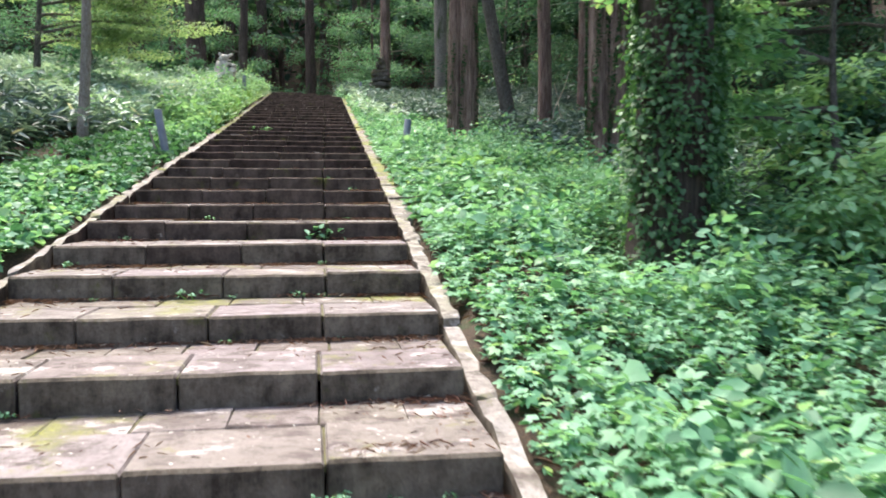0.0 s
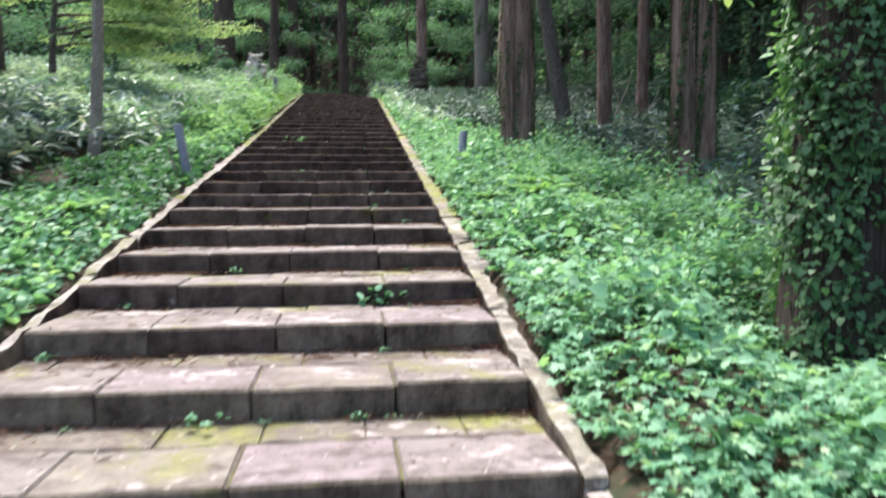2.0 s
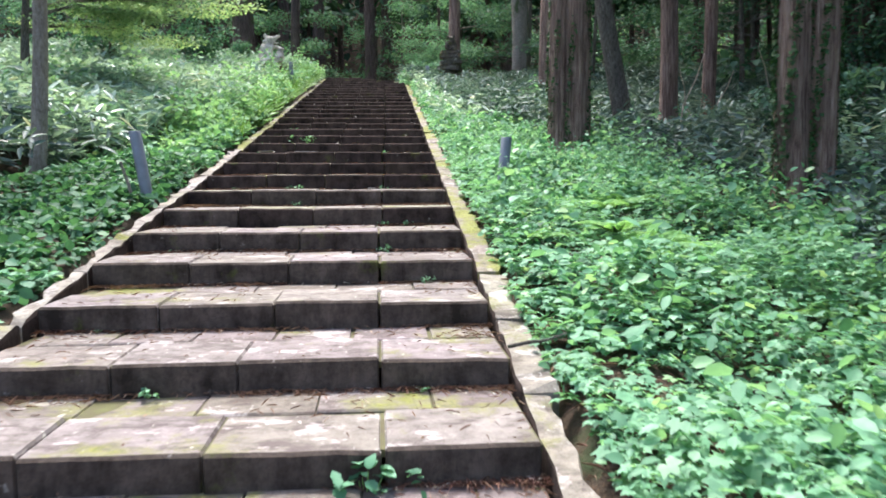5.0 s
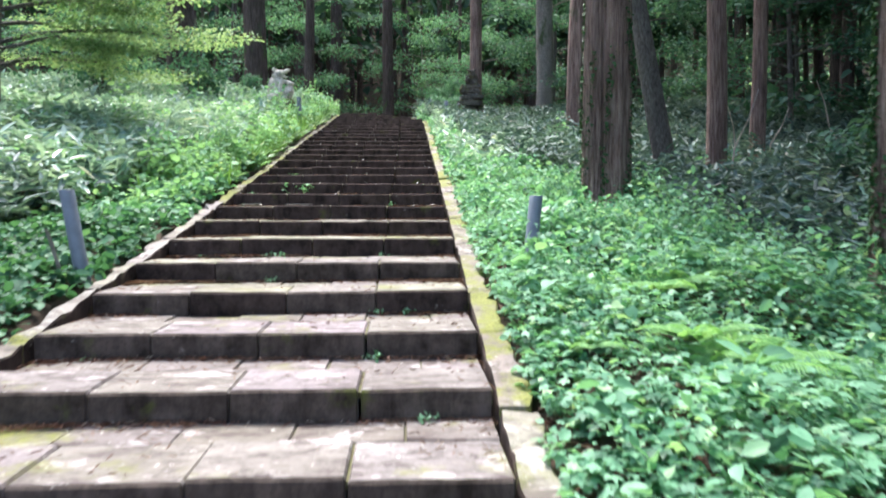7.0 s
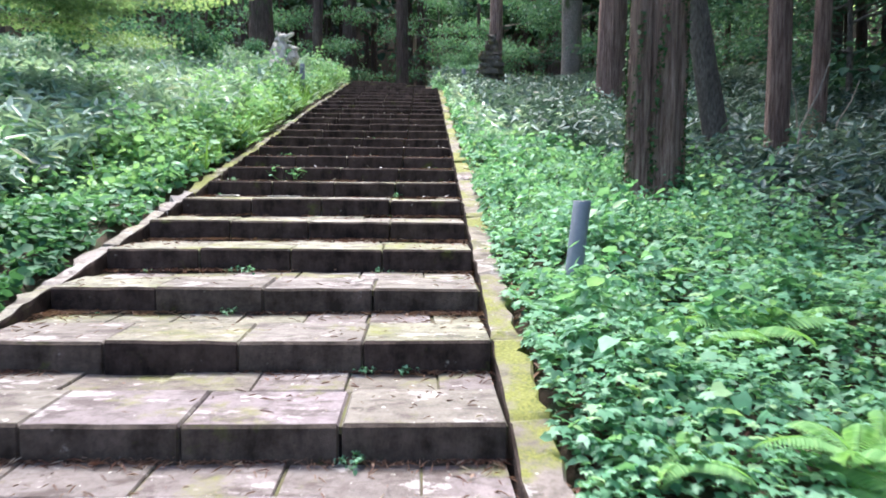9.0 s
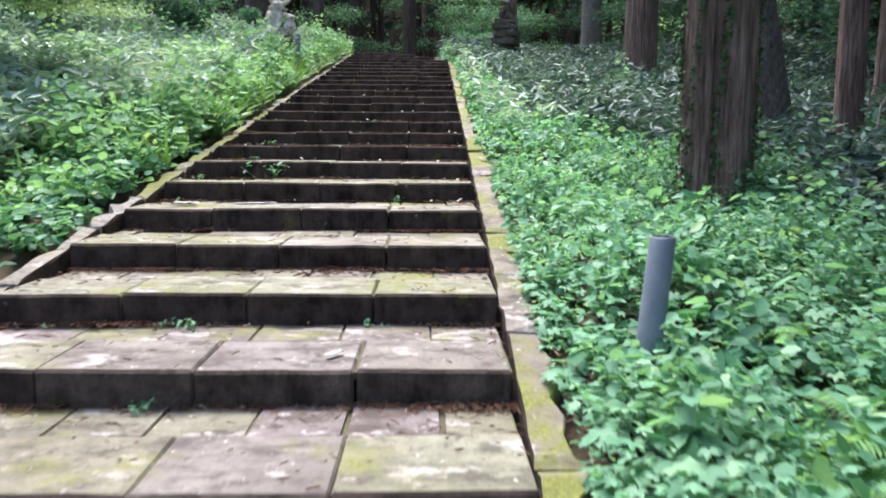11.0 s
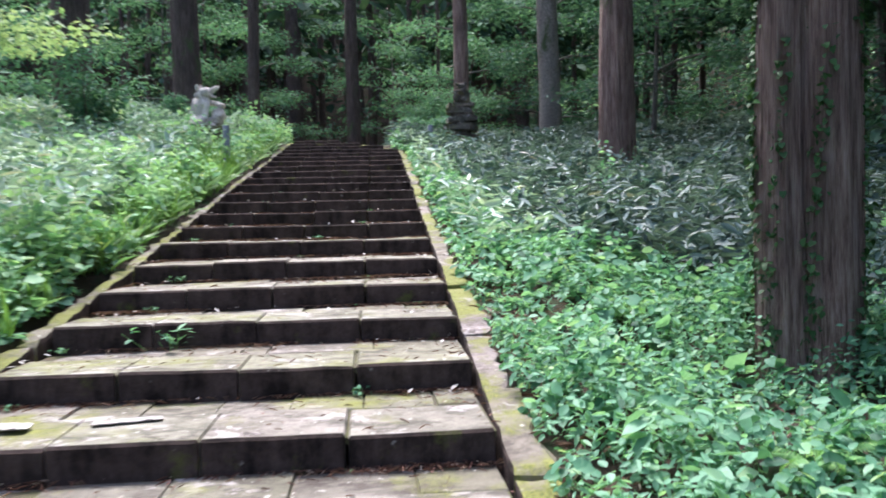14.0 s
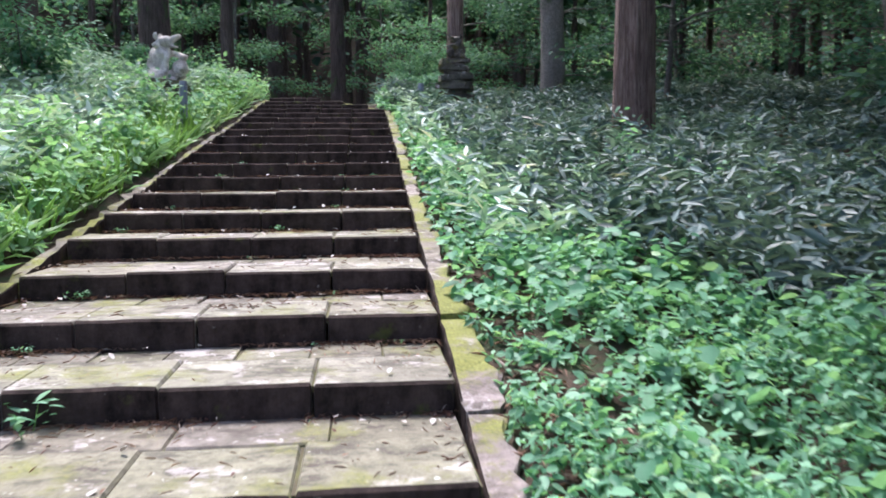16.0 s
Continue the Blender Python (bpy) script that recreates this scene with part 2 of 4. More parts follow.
STATUE = stone_material("lichened_statue_stone", (0.80, 0.73, 0.67), (0.62, 0.55, 0.48), (0.34, 0.29, 0.25), 0.66, 0.76, False)
STATUE_DARK = stone_material("dark_statue_stone", (0.17, 0.15, 0.12), (0.075, 0.065, 0.05), (0.03, 0.027, 0.022), 0.50, 0.66, False)
PALE_BARK = plain_material("pale_peeled_bark", (0.46, 0.43, 0.41), (0.30, 0.265, 0.24), 14, 0.8)
PALE_TRUNK = bark_material("pale_bark", (0.20, 0.165, 0.14), (0.43, 0.375, 0.32), (0.64, 0.58, 0.52), 0.62, 0.35)


# ---- mesh helpers ----
def part(name, bm, mat, parent=None, label=""):
    """Links a bmesh as one mesh object, under a thing or a part."""
    me = bpy.data.meshes.new(name)
    bm.to_mesh(me)
    bm.free()
    for k in (mat if isinstance(mat, (list, tuple)) else [mat]):
        me.materials.append(k)
    ob = new(name, me)
    if parent:
        ob.parent = parent
    if label:
        ob["label"] = label
    return ob


def fast_mesh(name, verts, quads, mat, smooth=False):
    """A mesh from arrays of vertices and four-cornered faces."""
    me = bpy.data.meshes.new(name)
    verts, quads = np.asarray(verts, np.float32), np.asarray(quads, np.int32)
    me.vertices.add(len(verts))
    me.vertices.foreach_set("co", verts.ravel())
    me.loops.add(quads.size)
    me.loops.foreach_set("vertex_index", quads.ravel())
    me.polygons.add(len(quads))
    me.polygons.foreach_set("loop_start", np.arange(0, quads.size, 4, dtype=np.int32))
    me.update(calc_edges=True)
    if smooth:
        me.polygons.foreach_set("use_smooth", np.ones(len(quads), bool))
    me.materials.append(mat)
    return me


def mesh_part(name, me, parent=None, label=""):
    ob = new(name, me)
    if parent:
        ob.parent = parent
    if label:
        ob["label"] = label
    return ob


rng = np.random.default_rng(7)


def leaf_shape(half_widths, droop, fold=0.12):
    """Foot, middle and tip of the midrib, then three points down each side."""
    mid = [(0, 0, 0), (0, 0.5, -0.02), (0, 1, -droop)]
    side = [(w, f, w * fold * 2 - droop * f * f) for w, f in zip(half_widths, (0.14, 0.48, 0.8))]
    return np.array(mid + [(-x, y, z) for x, y, z in side] + side)


BROAD = leaf_shape((0.34, 0.44, 0.2), 0.16)
HEART = np.array([(0, 0, 0), (0, 0.5, -0.02), (0, 1, -0.16), (-0.40, -0.04, 0.06), (-0.45, 0.42, 0.05), (-0.2, 0.74, -0.05), (0.40, -0.04, 0.06), (0.45, 0.42, 0.05), (0.2, 0.74, -0.05)])
OVAL = leaf_shape((0.15, 0.26, 0.14), 0.12)
LANCE = leaf_shape((0.075, 0.105, 0.055), 0.26)
BLADE = leaf_shape((0.02, 0.02, 0.011), 0.32)
SPRAY = leaf_shape((0.1, 0.2, 0.13), 0.26)
LEAFLET = np.array([(0, 0, 0), (0, 1, -0.12), (-0.27, 0.28, 0.04), (-0.25, 0.66, 0.0), (0.27, 0.28, 0.04), (0.25, 0.66, 0.0)])
LANCELET = np.array([(0, 0, 0), (0, 1, -0.26), (-0.125, 0.26, 0.02), (-0.11, 0.62, -0.08), (0.125, 0.26, 0.02), (0.11, 0.62, -0.08)])
FROND = np.array([(0, 0, 0), (0, 1, -0.26), (-0.19, 0.3, -0.02), (-0.16, 0.7, -0.12), (0.19, 0.3, -0.02), (0.16, 0.7, -0.12)])


def palm_shape(lengths=(0.62, 0.88, 1.0, 0.88, 0.62), notch=0.54):
    """A five-lobed leaf round the end of its stalk."""
    out = [(0, 0, 0)]
    for a, r in zip((-118, -59, 0, 59, 118), lengths):
        out.append((math.sin(radians(a)) * r, math.cos(radians(a)) * r, -0.16 * r * r))
    for a in (-150, -88, -29, 29, 88, 150):
        r = notch * (0.7 if abs(a) > 100 else 1.0)
        out.append((math.sin(radians(a)) * r, math.cos(radians(a)) * r, 0.03))
    return np.array(out)


PALM = palm_shape()
LEAF_FACES = {12: np.array([(0, 6 + i + 1, 1 + i, 6 + i) for i in range(5)]), 9: np.array([(0, 1, 4, 3), (1, 2, 5, 4), (0, 6, 7, 1), (1, 7, 8, 2)]), 6: np.array([(0, 1, 3, 2), (0, 4, 5, 1)])}


def leaves(shape, at, yaw, pitch, size, roll=0.0, squash=1.0):
    """Vertices and faces of many leaves: each starts at a point, heads off along yaw, and rises by pitch."""
    k = len(at)
    yaw, pitch, roll, size = (np.broadcast_to(np.asarray(a, float), k) for a in (yaw, pitch, roll, size))
    cy, sy, cp, sp, cr, sr = np.cos(yaw), np.sin(yaw), np.cos(pitch), np.sin(pitch), np.cos(roll), np.sin(roll)
    fwd = np.stack([-sy * cp, cy * cp, sp], 1)
    side0 = np.stack([cy, sy, np.zeros(k)], 1)
    up0 = np.cross(side0, fwd)
    side = side0 * cr[:, None] + up0 * sr[:, None]
    up = np.cross(side, fwd)
    s = shape[None] * size[:, None, None]
    v = at[:, None] + s[..., 0:1] * squash * side[:, None] + s[..., 1:2] * fwd[:, None] + s[..., 2:3] * up[:, None]
    f = LEAF_FACES[len(shape)][None] + (np.arange(k) * len(shape))[:, None, None]
    return v.reshape(-1, 3), f.reshape(-1, 4)


def joined(chunks):
    vs, fs, o = [], [], 0
    for v, f in chunks:
        vs.append(v)
        fs.append(f + o)
        o += len(v)
    return np.concatenate(vs), np.concatenate(fs)


# ---- the lie of the land ----
Y0, Z0, TREAD, RISE, TOP = 4.427 - 3 * 0.826, 0.896 - 3 * 0.148, 0.826, 0.148, 35
SLOPE = RISE / TREAD
Y_TOP = Y0 + TOP * TREAD
Z_TOP = Z0 + TOP * RISE


def nosing(y):
    """Height of the line along the step edges, levelling out above the last step."""
    y = np.asarray(y, float)
    z = Z0 + (np.minimum(y, Y_TOP) - Y0) * SLOPE + np.maximum(y - Y_TOP, 0) * 0.03
    return np.where(y < -45, Z0 + (-45 - Y0) * SLOPE, z)


def x_right(y):
    y = np.asarray(y, float)
    return 0.645 + 0.0095 * np.minimum(y, 28.6) - 0.62 * np.clip(y - 28.7, 0, 2.3)


def x_left(y):
    y = np.asarray(y, float)
    return np.where(y < 15, -1.98 + 0.02 * y, -1.68 + 0.008 * (y - 15))


def ground_height(x, y):
    x, y = np.asarray(x, float), np.asarray(y, float)
    z = nosing(y)
    kerb = np.where(y < 7.3, 0.11, 0.18)
    out_r, out_l = x - x_right(y) - kerb, x_left(y) - 0.14 - x
    side = np.maximum(out_r, out_l)
    z = z + np.where(side < 0, -0.32, 0.0)
    z = z - np.where(side >= 0, 0.1 * np.clip(1 - side / 0.5, 0, 1), 0)
    lump = 0.09 * np.sin(x * 1.3 + 0.6 * y) * np.sin(y * 0.9 - 0.4 * x) + 0.05 * np.sin(2.9 * x - 1.7 * y)
    z = z + np.where(side >= 0, np.clip(side * 1.2, 0, 1) * lump, 0)
    z = z + np.where(out_l > 0, 0.16 * np.clip(out_l - 1.6, 0, 3), 0) - 0.2 * np.clip(out_r, 0, 1.7) + 0.06 * np.clip(out_r - 4, 0, 8)
    # Added rises at the sides and back, which close off the sky.
    z = z + 0.25 * np.clip(out_l - 10, 0, 22) + 0.5 * np.clip(out_l - 32, 0, 50) + 0.2 * np.clip(out_r - 13, 0, 20) + 0.5 * np.clip(out_r - 33, 0, 50)
    z = z + 0.55 * np.clip(y - 58, 0, 70)
    return z


def spread(a, b, near, near_a, near_b, ratio=1.25):
    """Grid lines from a to b, evenly spaced by near between near_a and near_b, and growing outside."""
    mid = list(np.arange(near_a, near_b + 1e-6, near))
    lo, step = [], near
    x = near_a
    while x > a:
        step *= ratio
        x -= step
        lo.append(x)
    hi, step, x = [], near, mid[-1]
    while x < b:
        step *= ratio
        x += step
        hi.append(x)
    return np.array(lo[::-1] + mid + hi)


def build_ground():
    gx, gy = spread(-400, 400, 0.2, -8, 9), spread(-300, 500, 0.25, -4, 42)
    X, Y = np.meshgrid(gx, gy)
    v = np.stack([X, Y, ground_height(X, Y)], -1).reshape(-1, 3)
    w = len(gx)
    i, j = np.meshgrid(np.arange(w - 1), np.arange(len(gy) - 1))
    a = (j * w + i).ravel()
    q = np.stack([a, a + 1, a + w + 1, a + w], 1)
    ob = mesh_part("ground", fast_mesh("ground", v, q, SOIL, True))
    tagged(ob, "dark brown forest soil under low green plants", "ground", kind="structure")


build_ground()


def worn_block(w, d, h, seed, bevel=0.018, rough=0.012, cuts=3):
    """A hewn block with its top front edge along x at y = 0, z = 0; it reaches back to y = d and down to -h."""
    bm = bmesh.new()
    bmesh.ops.create_cube(bm, size=1.0)
    for v in bm.verts:
        v.co = Vector((v.co.x * w, (v.co.y + 0.5) * d, (v.co.z - 0.5) * h))
    bmesh.ops.bevel(bm, geom=list(bm.edges), offset=bevel, segments=1, affect="EDGES")
    long_edges = [e for e in bm.edges if abs(e.verts[0].co.x - e.verts[1].co.x) > w * 0.6]
    bmesh.ops.subdivide_edges(bm, edges=long_edges, cuts=cuts, use_grid_fill=True)
    for v in bm.verts:
        p = v.co * 5 + Vector((seed * 7.3, seed * 3.1, 0))
        v.co += Vector((noise.noise(p) * 0.3, noise.noise(p + Vector((9, 0, 0))), noise.noise(p + Vector((0, 9, 0))))) * rough
    bm.normal_update()
    # Front faces get the second, darker material.
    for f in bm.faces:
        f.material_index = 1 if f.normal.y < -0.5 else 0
    me = bpy.data.meshes.new("step_stone")
    bm.to_mesh(me)
    bm.free()
    return me


FRONT_D, COLS = 0.50, 4
stairs = tagged(new("stone_stairs"), "long flight of worn, moss-stained stone steps", "stairs", kind="structure")
front_meshes, mid_meshes, pale_meshes, back_meshes, upper_backs = [], [], [], [], []
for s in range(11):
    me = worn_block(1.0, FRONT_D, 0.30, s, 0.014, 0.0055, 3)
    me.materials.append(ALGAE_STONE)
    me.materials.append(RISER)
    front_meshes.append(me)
    for mat, kept in ((MID_RISER, mid_meshes), (PALE_RISER, pale_meshes)):
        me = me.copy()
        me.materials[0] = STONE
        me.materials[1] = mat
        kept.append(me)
    me = worn_block(1.0, 0.36, 0.16, s + 20, 0.009, 0.010, 1)
    me.materials.append(SLAB)
    me.materials.append(SLAB)
    back_meshes.append(me)
    me = me.copy()
    me.materials[0] = me.materials[1] = ALGAE_SLAB
    upper_backs.append(me)
prng = random.Random(3)
for k in range(-7, TOP + 1):
    y, z = Y0 + k * TREAD, Z0 + k * RISE
    xl, xr = float(x_left(y)), float(x_right(y))
    cuts = [xl] + [xl + (xr - xl) * (c / COLS) + prng.uniform(-0.03, 0.03) for c in range(1, COLS)] + [xr]
    for a, b in zip(cuts, cuts[1:]):
        # Front faces go from paler to darker up the flight.
        ob = new("step_stone", prng.choice(pale_meshes if k + prng.uniform(-2, 2) < 5 else mid_meshes if k + prng.uniform(-1.5, 1.5) < 11.5 else front_meshes))
        ob.parent = stairs
        ob.matrix_local = pose((a + b) / 2, y + prng.uniform(-0.012, 0.012), z + prng.uniform(-0.008, 0.008), prng.uniform(-0.5, 0.5), prng.uniform(-0.4, 0.4), prng.uniform(-0.4, 0.4)) @ Matrix.Diagonal((b - a - (prng.uniform(0.008, 0.026) if b == cuts[-1] else prng.choice((0.002, 0.003, 0.005, 0.010))), 1, 1, 1))
    n_back = prng.choice((4, 5, 6, 7))
    shift = prng.uniform(0.1, 0.4)
    cuts = [xl] + [xl + (xr - xl) * (c + shift) / n_back for c in range(0, n_back)] + [xr]
    for a, b in zip(cuts, cuts[1:]):
        if b - a < 0.1 or k >= 26:
            continue
        ob = new("tread_slab", prng.choice(back_meshes if k + prng.uniform(-2, 2) < 11 else upper_backs))
        ob.parent = stairs
        ob.matrix_local = pose((a + b) / 2, y + FRONT_D + 0.006, z - prng.uniform(0.002, 0.016), prng.uniform(-1, 1), prng.uniform(-0.6, 0.6), prng.uniform(-0.6, 0.6)) @ Matrix.Diagonal((b - a - prng.choice((0.003, 0.005, 0.009, 0.02)), 1, 1, 1))
# soil and moss that fill the joints
bm = bmesh.new()
for k in range(-7, TOP + 1):
    y, z = Y0 + k * TREAD, Z0 + k * RISE
    mx, wx = (float(x_left(y)) + float(x_right(y))) / 2, float(x_right(y)) - float(x_left(y))
    for v in bmesh.ops.create_cube(bm, size=1.0)["verts"]:
        v.co = Vector((mx + v.co.x * (wx - 0.01), y + 0.03 + (v.co.y + 0.5) * (TREAD - 0.05), z - 0.019 + (v.co.z - 0.5) * 0.03))
part("joint_fill", bm, JOINT, stairs)
# the far treads, too small to tell the slabs apart
bm = bmesh.new()
for k in range(26, TOP + 1):
    y, z = Y0 + k * TREAD, Z0 + k * RISE
    d = TREAD - FRONT_D + 0.03 if k < TOP else 1.0
    g = bmesh.ops.create_cube(bm, size=1.0)["verts"]
    for v in g:
        v.co = Vector(((float(x_left(y)) + float(x_right(y))) / 2 + v.co.x * (float(x_right(y)) - float(x_left(y))), y + FRONT_D + 0.01 + (v.co.y + 0.5) * d, z - 0.015 + (v.co.z - 0.5) * 0.16))
part("tread_backs", bm, ALGAE_SLAB, stairs)


def build_kerb(name, edge, width, side, drop, bare_to):
    """A row of long kerb stones lying along the edge of the flight, tilted with the slope."""
    root = tagged(new(name), "sloping stone kerb with yellow-green moss beside the steps", "kerb", kind="structure")
    y = -4.0
    while y < Y_TOP + 3.0:
        ln = prng.uniform(0.75, 1.15)
        y2 = y + ln
        xa, xb = float(edge(y)), float(edge(y2))
        za, zb = float(nosing(y)) - drop, float(nosing(y2)) - drop
        bm = bmesh.new()
        bmesh.ops.create_cube(bm, size=1.0)
        bmesh.ops.bevel(bm, geom=list(bm.edges), offset=0.05, segments=1, affect="EDGES")
        bmesh.ops.subdivide_edges(bm, edges=[e for e in bm.edges if abs(e.verts[0].co.y - e.verts[1].co.y) > 0.6], cuts=6, use_grid_fill=True)
        lift, wob = prng.uniform(-0.015, 0.015), prng.uniform(0.9, 1.12) * (0.66 if y < 7.3 else 1.0 if y < 17 else 0.75)
        for v in bm.verts:
            f = v.co.y * 0.985 + 0.5
            base = Vector((xa + (xb - xa) * f + side * (width * wob / 2 + 0.012), y + ln * f, za + (zb - za) * f + lift))
            p = base * 4 + v.co * 2
            ragged = (0.03 if y < 8 else 0.07) if v.co.x * side > 0.3 else 0.014
            v.co = base + Vector((v.co.x * width * wob + noise.noise(p * 1.6) * ragged, 0, (v.co.z - 0.5) * 0.34 + noise.noise(p * 2.6 + Vector((5, 5, 5))) * 0.03))
        bm.normal_update()
        # Sides facing the steps take the riser colours.
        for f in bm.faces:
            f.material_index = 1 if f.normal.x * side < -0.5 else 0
        part("kerb_stone", bm, [PALE_KERB if y + prng.uniform(-2, 2) < bare_to else KERB, PALE_RISER if y < 6 else RISER], root)
        y = y2 + 0.008


build_kerb("kerb_right", x_right, 0.168, 1, 0.07, 8.5)
build_kerb("kerb_left", x_left, 0.10, -1, 0.035, 14.5)


# ---- trees ----
def patches(x, y, s, seed=0.0):
    return 0.5 + 0.25 * (np.sin(x * s + 1.7 * np.sin(y * s * 0.6 + seed)) + np.sin(y * s * 1.1 + 1.3 * np.sin(x * s * 0.8 - seed) + seed))


def tube(points, radii, seg=10, ridges=0.0, seed=0.0, flare=0.0):
    """A closed tapering tube along a line of points, with furrowed sides and a flared foot if wished."""
    pts = [Vector(p) for p in points]
    vs = []
    for i, (p, r) in enumerate(zip(pts, radii)):
        d = (pts[min(i + 1, len(pts) - 1)] - pts[max(i - 1, 0)]).normalized()
        a = d.orthogonal().normalized() if abs(d.z) < 0.9 else (Vector((1, 0, 0)) - d * d.x).normalized()
        b = d.cross(a)
        h = (p - pts[0]).length
        for j in range(seg):
            t = 2 * math.pi * j / seg
            c, s = math.cos(t), math.sin(t)
            q = 1 + ridges * (noise.noise(Vector((c * 3.2 + seed, s * 3.2, h * 0.35))) + 0.7 * noise.noise(Vector((c * 7 + seed, s * 7, h * 0.4))) + 0.75 * noise.noise(Vector((c * 15 + seed, s * 15, h * 0.45))))
            q += flare * math.exp(-h / 0.35) * (0.6 + 0.7 * max(0, math.sin(3 * t + seed) + 0.4 * math.sin(5 * t + 2 * seed)))
            vs.append(p + (a * c + b * s) * r * q)
    qs = [(i * seg + j, i * seg + (j + 1) % seg, (i + 1) * seg + (j + 1) % seg, (i + 1) * seg + j) for i in range(len(pts) - 1) for j in range(seg)]
    return np.array([tuple(v) for v in vs]), np.array(qs)


def trunk_line(x, y, z, height, lean=(0, 0), bend=0.0, step=0.35, seed=0.0):
    n_pts = max(6, int(height / step))
    out = []
    for i in range(n_pts + 1):
        f = i / n_pts
        h = f * height
        out.append((x + lean[0] * h + bend * noise.noise(Vector((seed, h * 0.3, 1))), y + lean[1] * h + bend * noise.noise(Vector((seed, h * 0.3, 7))), z - 0.25 + h))
    return out


def clump_leaves(centres, radius, count, shape, size, flat=0.6, droop=-0.25):
    """Leaves in loose clumps round the centres, heading outwards, thin at the rims."""
    k = len(centres)
    c = np.repeat(np.asarray(centres, float), count, 0)
    r = np.repeat(np.broadcast_to(np.asarray(radius, float), k), count)
    d = rng.normal(size=(len(c), 3))
    d /= np.linalg.norm(d, axis=1)[:, None]
    rad = r * rng.random(len(c)) ** 0.5
    at = c + d * rad[:, None] * np.array([1, 1, flat])
    yaw = np.arctan2(-d[:, 0], d[:, 1]) + rng.normal(0, 0.6, len(c))
    return leaves(shape, at, yaw, rng.normal(droop, 0.35, len(c)), size * rng.uniform(0.6, 1.3, len(c)), rng.normal(0, 0.4, len(c)))


def build_tree(name, label, stems, bark, height=15.0, crown=True, ivy=0.0, ivy_top=5.0, seg=28, crown_mat=None, crown_from=10.0, limbs=4, bend=0.06, crown_r=1.8):
    """stems: (x, y, radius, lean x, lean y) each. Parts: trunk for each stem, limbs, crown, ivy."""
    x0, y0 = stems[0][0], stems[0][1]
    z0 = float(ground_height(x0, y0))
    root = new(name)
    root.location = (x0, y0, z0)
    tagged(root, label, "tree")
    centres = []
    for si, (x, y, r, lx, ly) in enumerate(stems):
        seed = x * 3.7 + y * 1.3
        line = trunk_line(x, y, float(ground_height(x, y)), height, (lx, ly), bend, 0.3, seed)
        rad = [r * (1 - 0.6 * i / (len(line) - 1)) for i in range(len(line))]
        v, q = tube(line, rad, seg, 0.085, seed, 0.16)
        ob = mesh_part("trunk", fast_mesh("trunk", v - np.array([x0, y0, z0]), q, bark, True), root)
        if crown:
            for b in range(limbs):
                h = crown_from + (height - crown_from) * (b + rng.random()) / limbs
                p = np.array(line[min(len(line) - 1, int(h / height * (len(line) - 1)))])
                a = rng.random() * 2 * math.pi
                ln = crown_r * (1.15 - 0.6 * (h - crown_from) / (height - crown_from)) * rng.uniform(0.7, 1.1)
                pts = [p + np.array([math.cos(a), math.sin(a), 0]) * ln * f + np.array([0, 0, 0.25 * ln * f - 0.45 * ln * f * f]) for f in (0, 0.25, 0.5, 0.75, 1)]
                v, q = tube(pts, [0.055, 0.045, 0.035, 0.022, 0.008], 6)
                mesh_part("limb", fast_mesh("limb", v - np.array([x0, y0, z0]), q, bark, True), root)
                centres += [pts[2] + rng.normal(0, 0.2, 3), pts[3] + rng.normal(0, 0.25, 3), pts[4]]
        if ivy > 0:
            k = int(ivy * r * ivy_top * 2600)
            h = rng.random(k) ** 0.8 * ivy_top
            if ivy > 1.5:
                t = rng.random(k) * 2 * math.pi
                keep = patches(t * 2.2 + h, h * 2.4, 1.6, 2.0) + rng.normal(0, 0.14, k) > 0.30
                t, h = t[keep], h[keep]
            else:
                vine = rng.integers(0, 5, k)
                t = np.array([2.6, 3.3, 4.2, 5.2, 0.9])[vine] + 0.35 * np.sin(h * 1.3 + vine * 2) + rng.normal(0, 0.13, k)
                keep = h < ivy_top * np.array([1.0, 0.75, 0.45, 0.6, 0.8])[vine]
                t, h = t[keep], h[keep]
            li = np.array(line)
            c = np.stack([np.interp(h, li[:, 2] - li[0, 2] - 0.25, li[:, i]) for i in range(3)], 1)
            rr = r * (1 - 0.6 * h / height) * (1.02 + (0.6 if ivy > 1.5 else 0.2) * rng.random(len(h)) ** 1.6 * (0.6 + 0.4 * np.sin(h * 4 + t * 3)))
            at = c + np.stack([np.cos(t), np.sin(t), 0 * t], 1) * rr[:, None] * np.where((ivy > 1.5) & (rng.random(len(t)) < 0.12), rng.uniform(1.05, 1.3, len(t)), 1.0)[:, None]
            vv, qq = leaves(HEART, at, t - math.pi / 2 + rng.normal(0, 0.7, len(t)), rng.normal(-0.7, 0.4, len(t)), rng.uniform(0.022, 0.052, len(t)) * (1.25 if ivy > 1.5 else 1.0), rng.normal(0, 0.4, len(t)))
            mesh_part("ivy", fast_mesh("ivy", vv - np.array([x0, y0, z0]), qq, BUSHY_IVY if ivy > 1.5 else IVY), root, "dark green ivy climbing the bark")["kind"] = "stuff"
    if crown and centres:
        v, q = clump_leaves(centres, 0.85, 50, FROND, 0.5, 0.5)
        tagged(mesh_part("crown", fast_mesh("crown", v - np.array([x0, y0, z0]), q, crown_mat or CONIFER), root), kind="stuff")
    return root


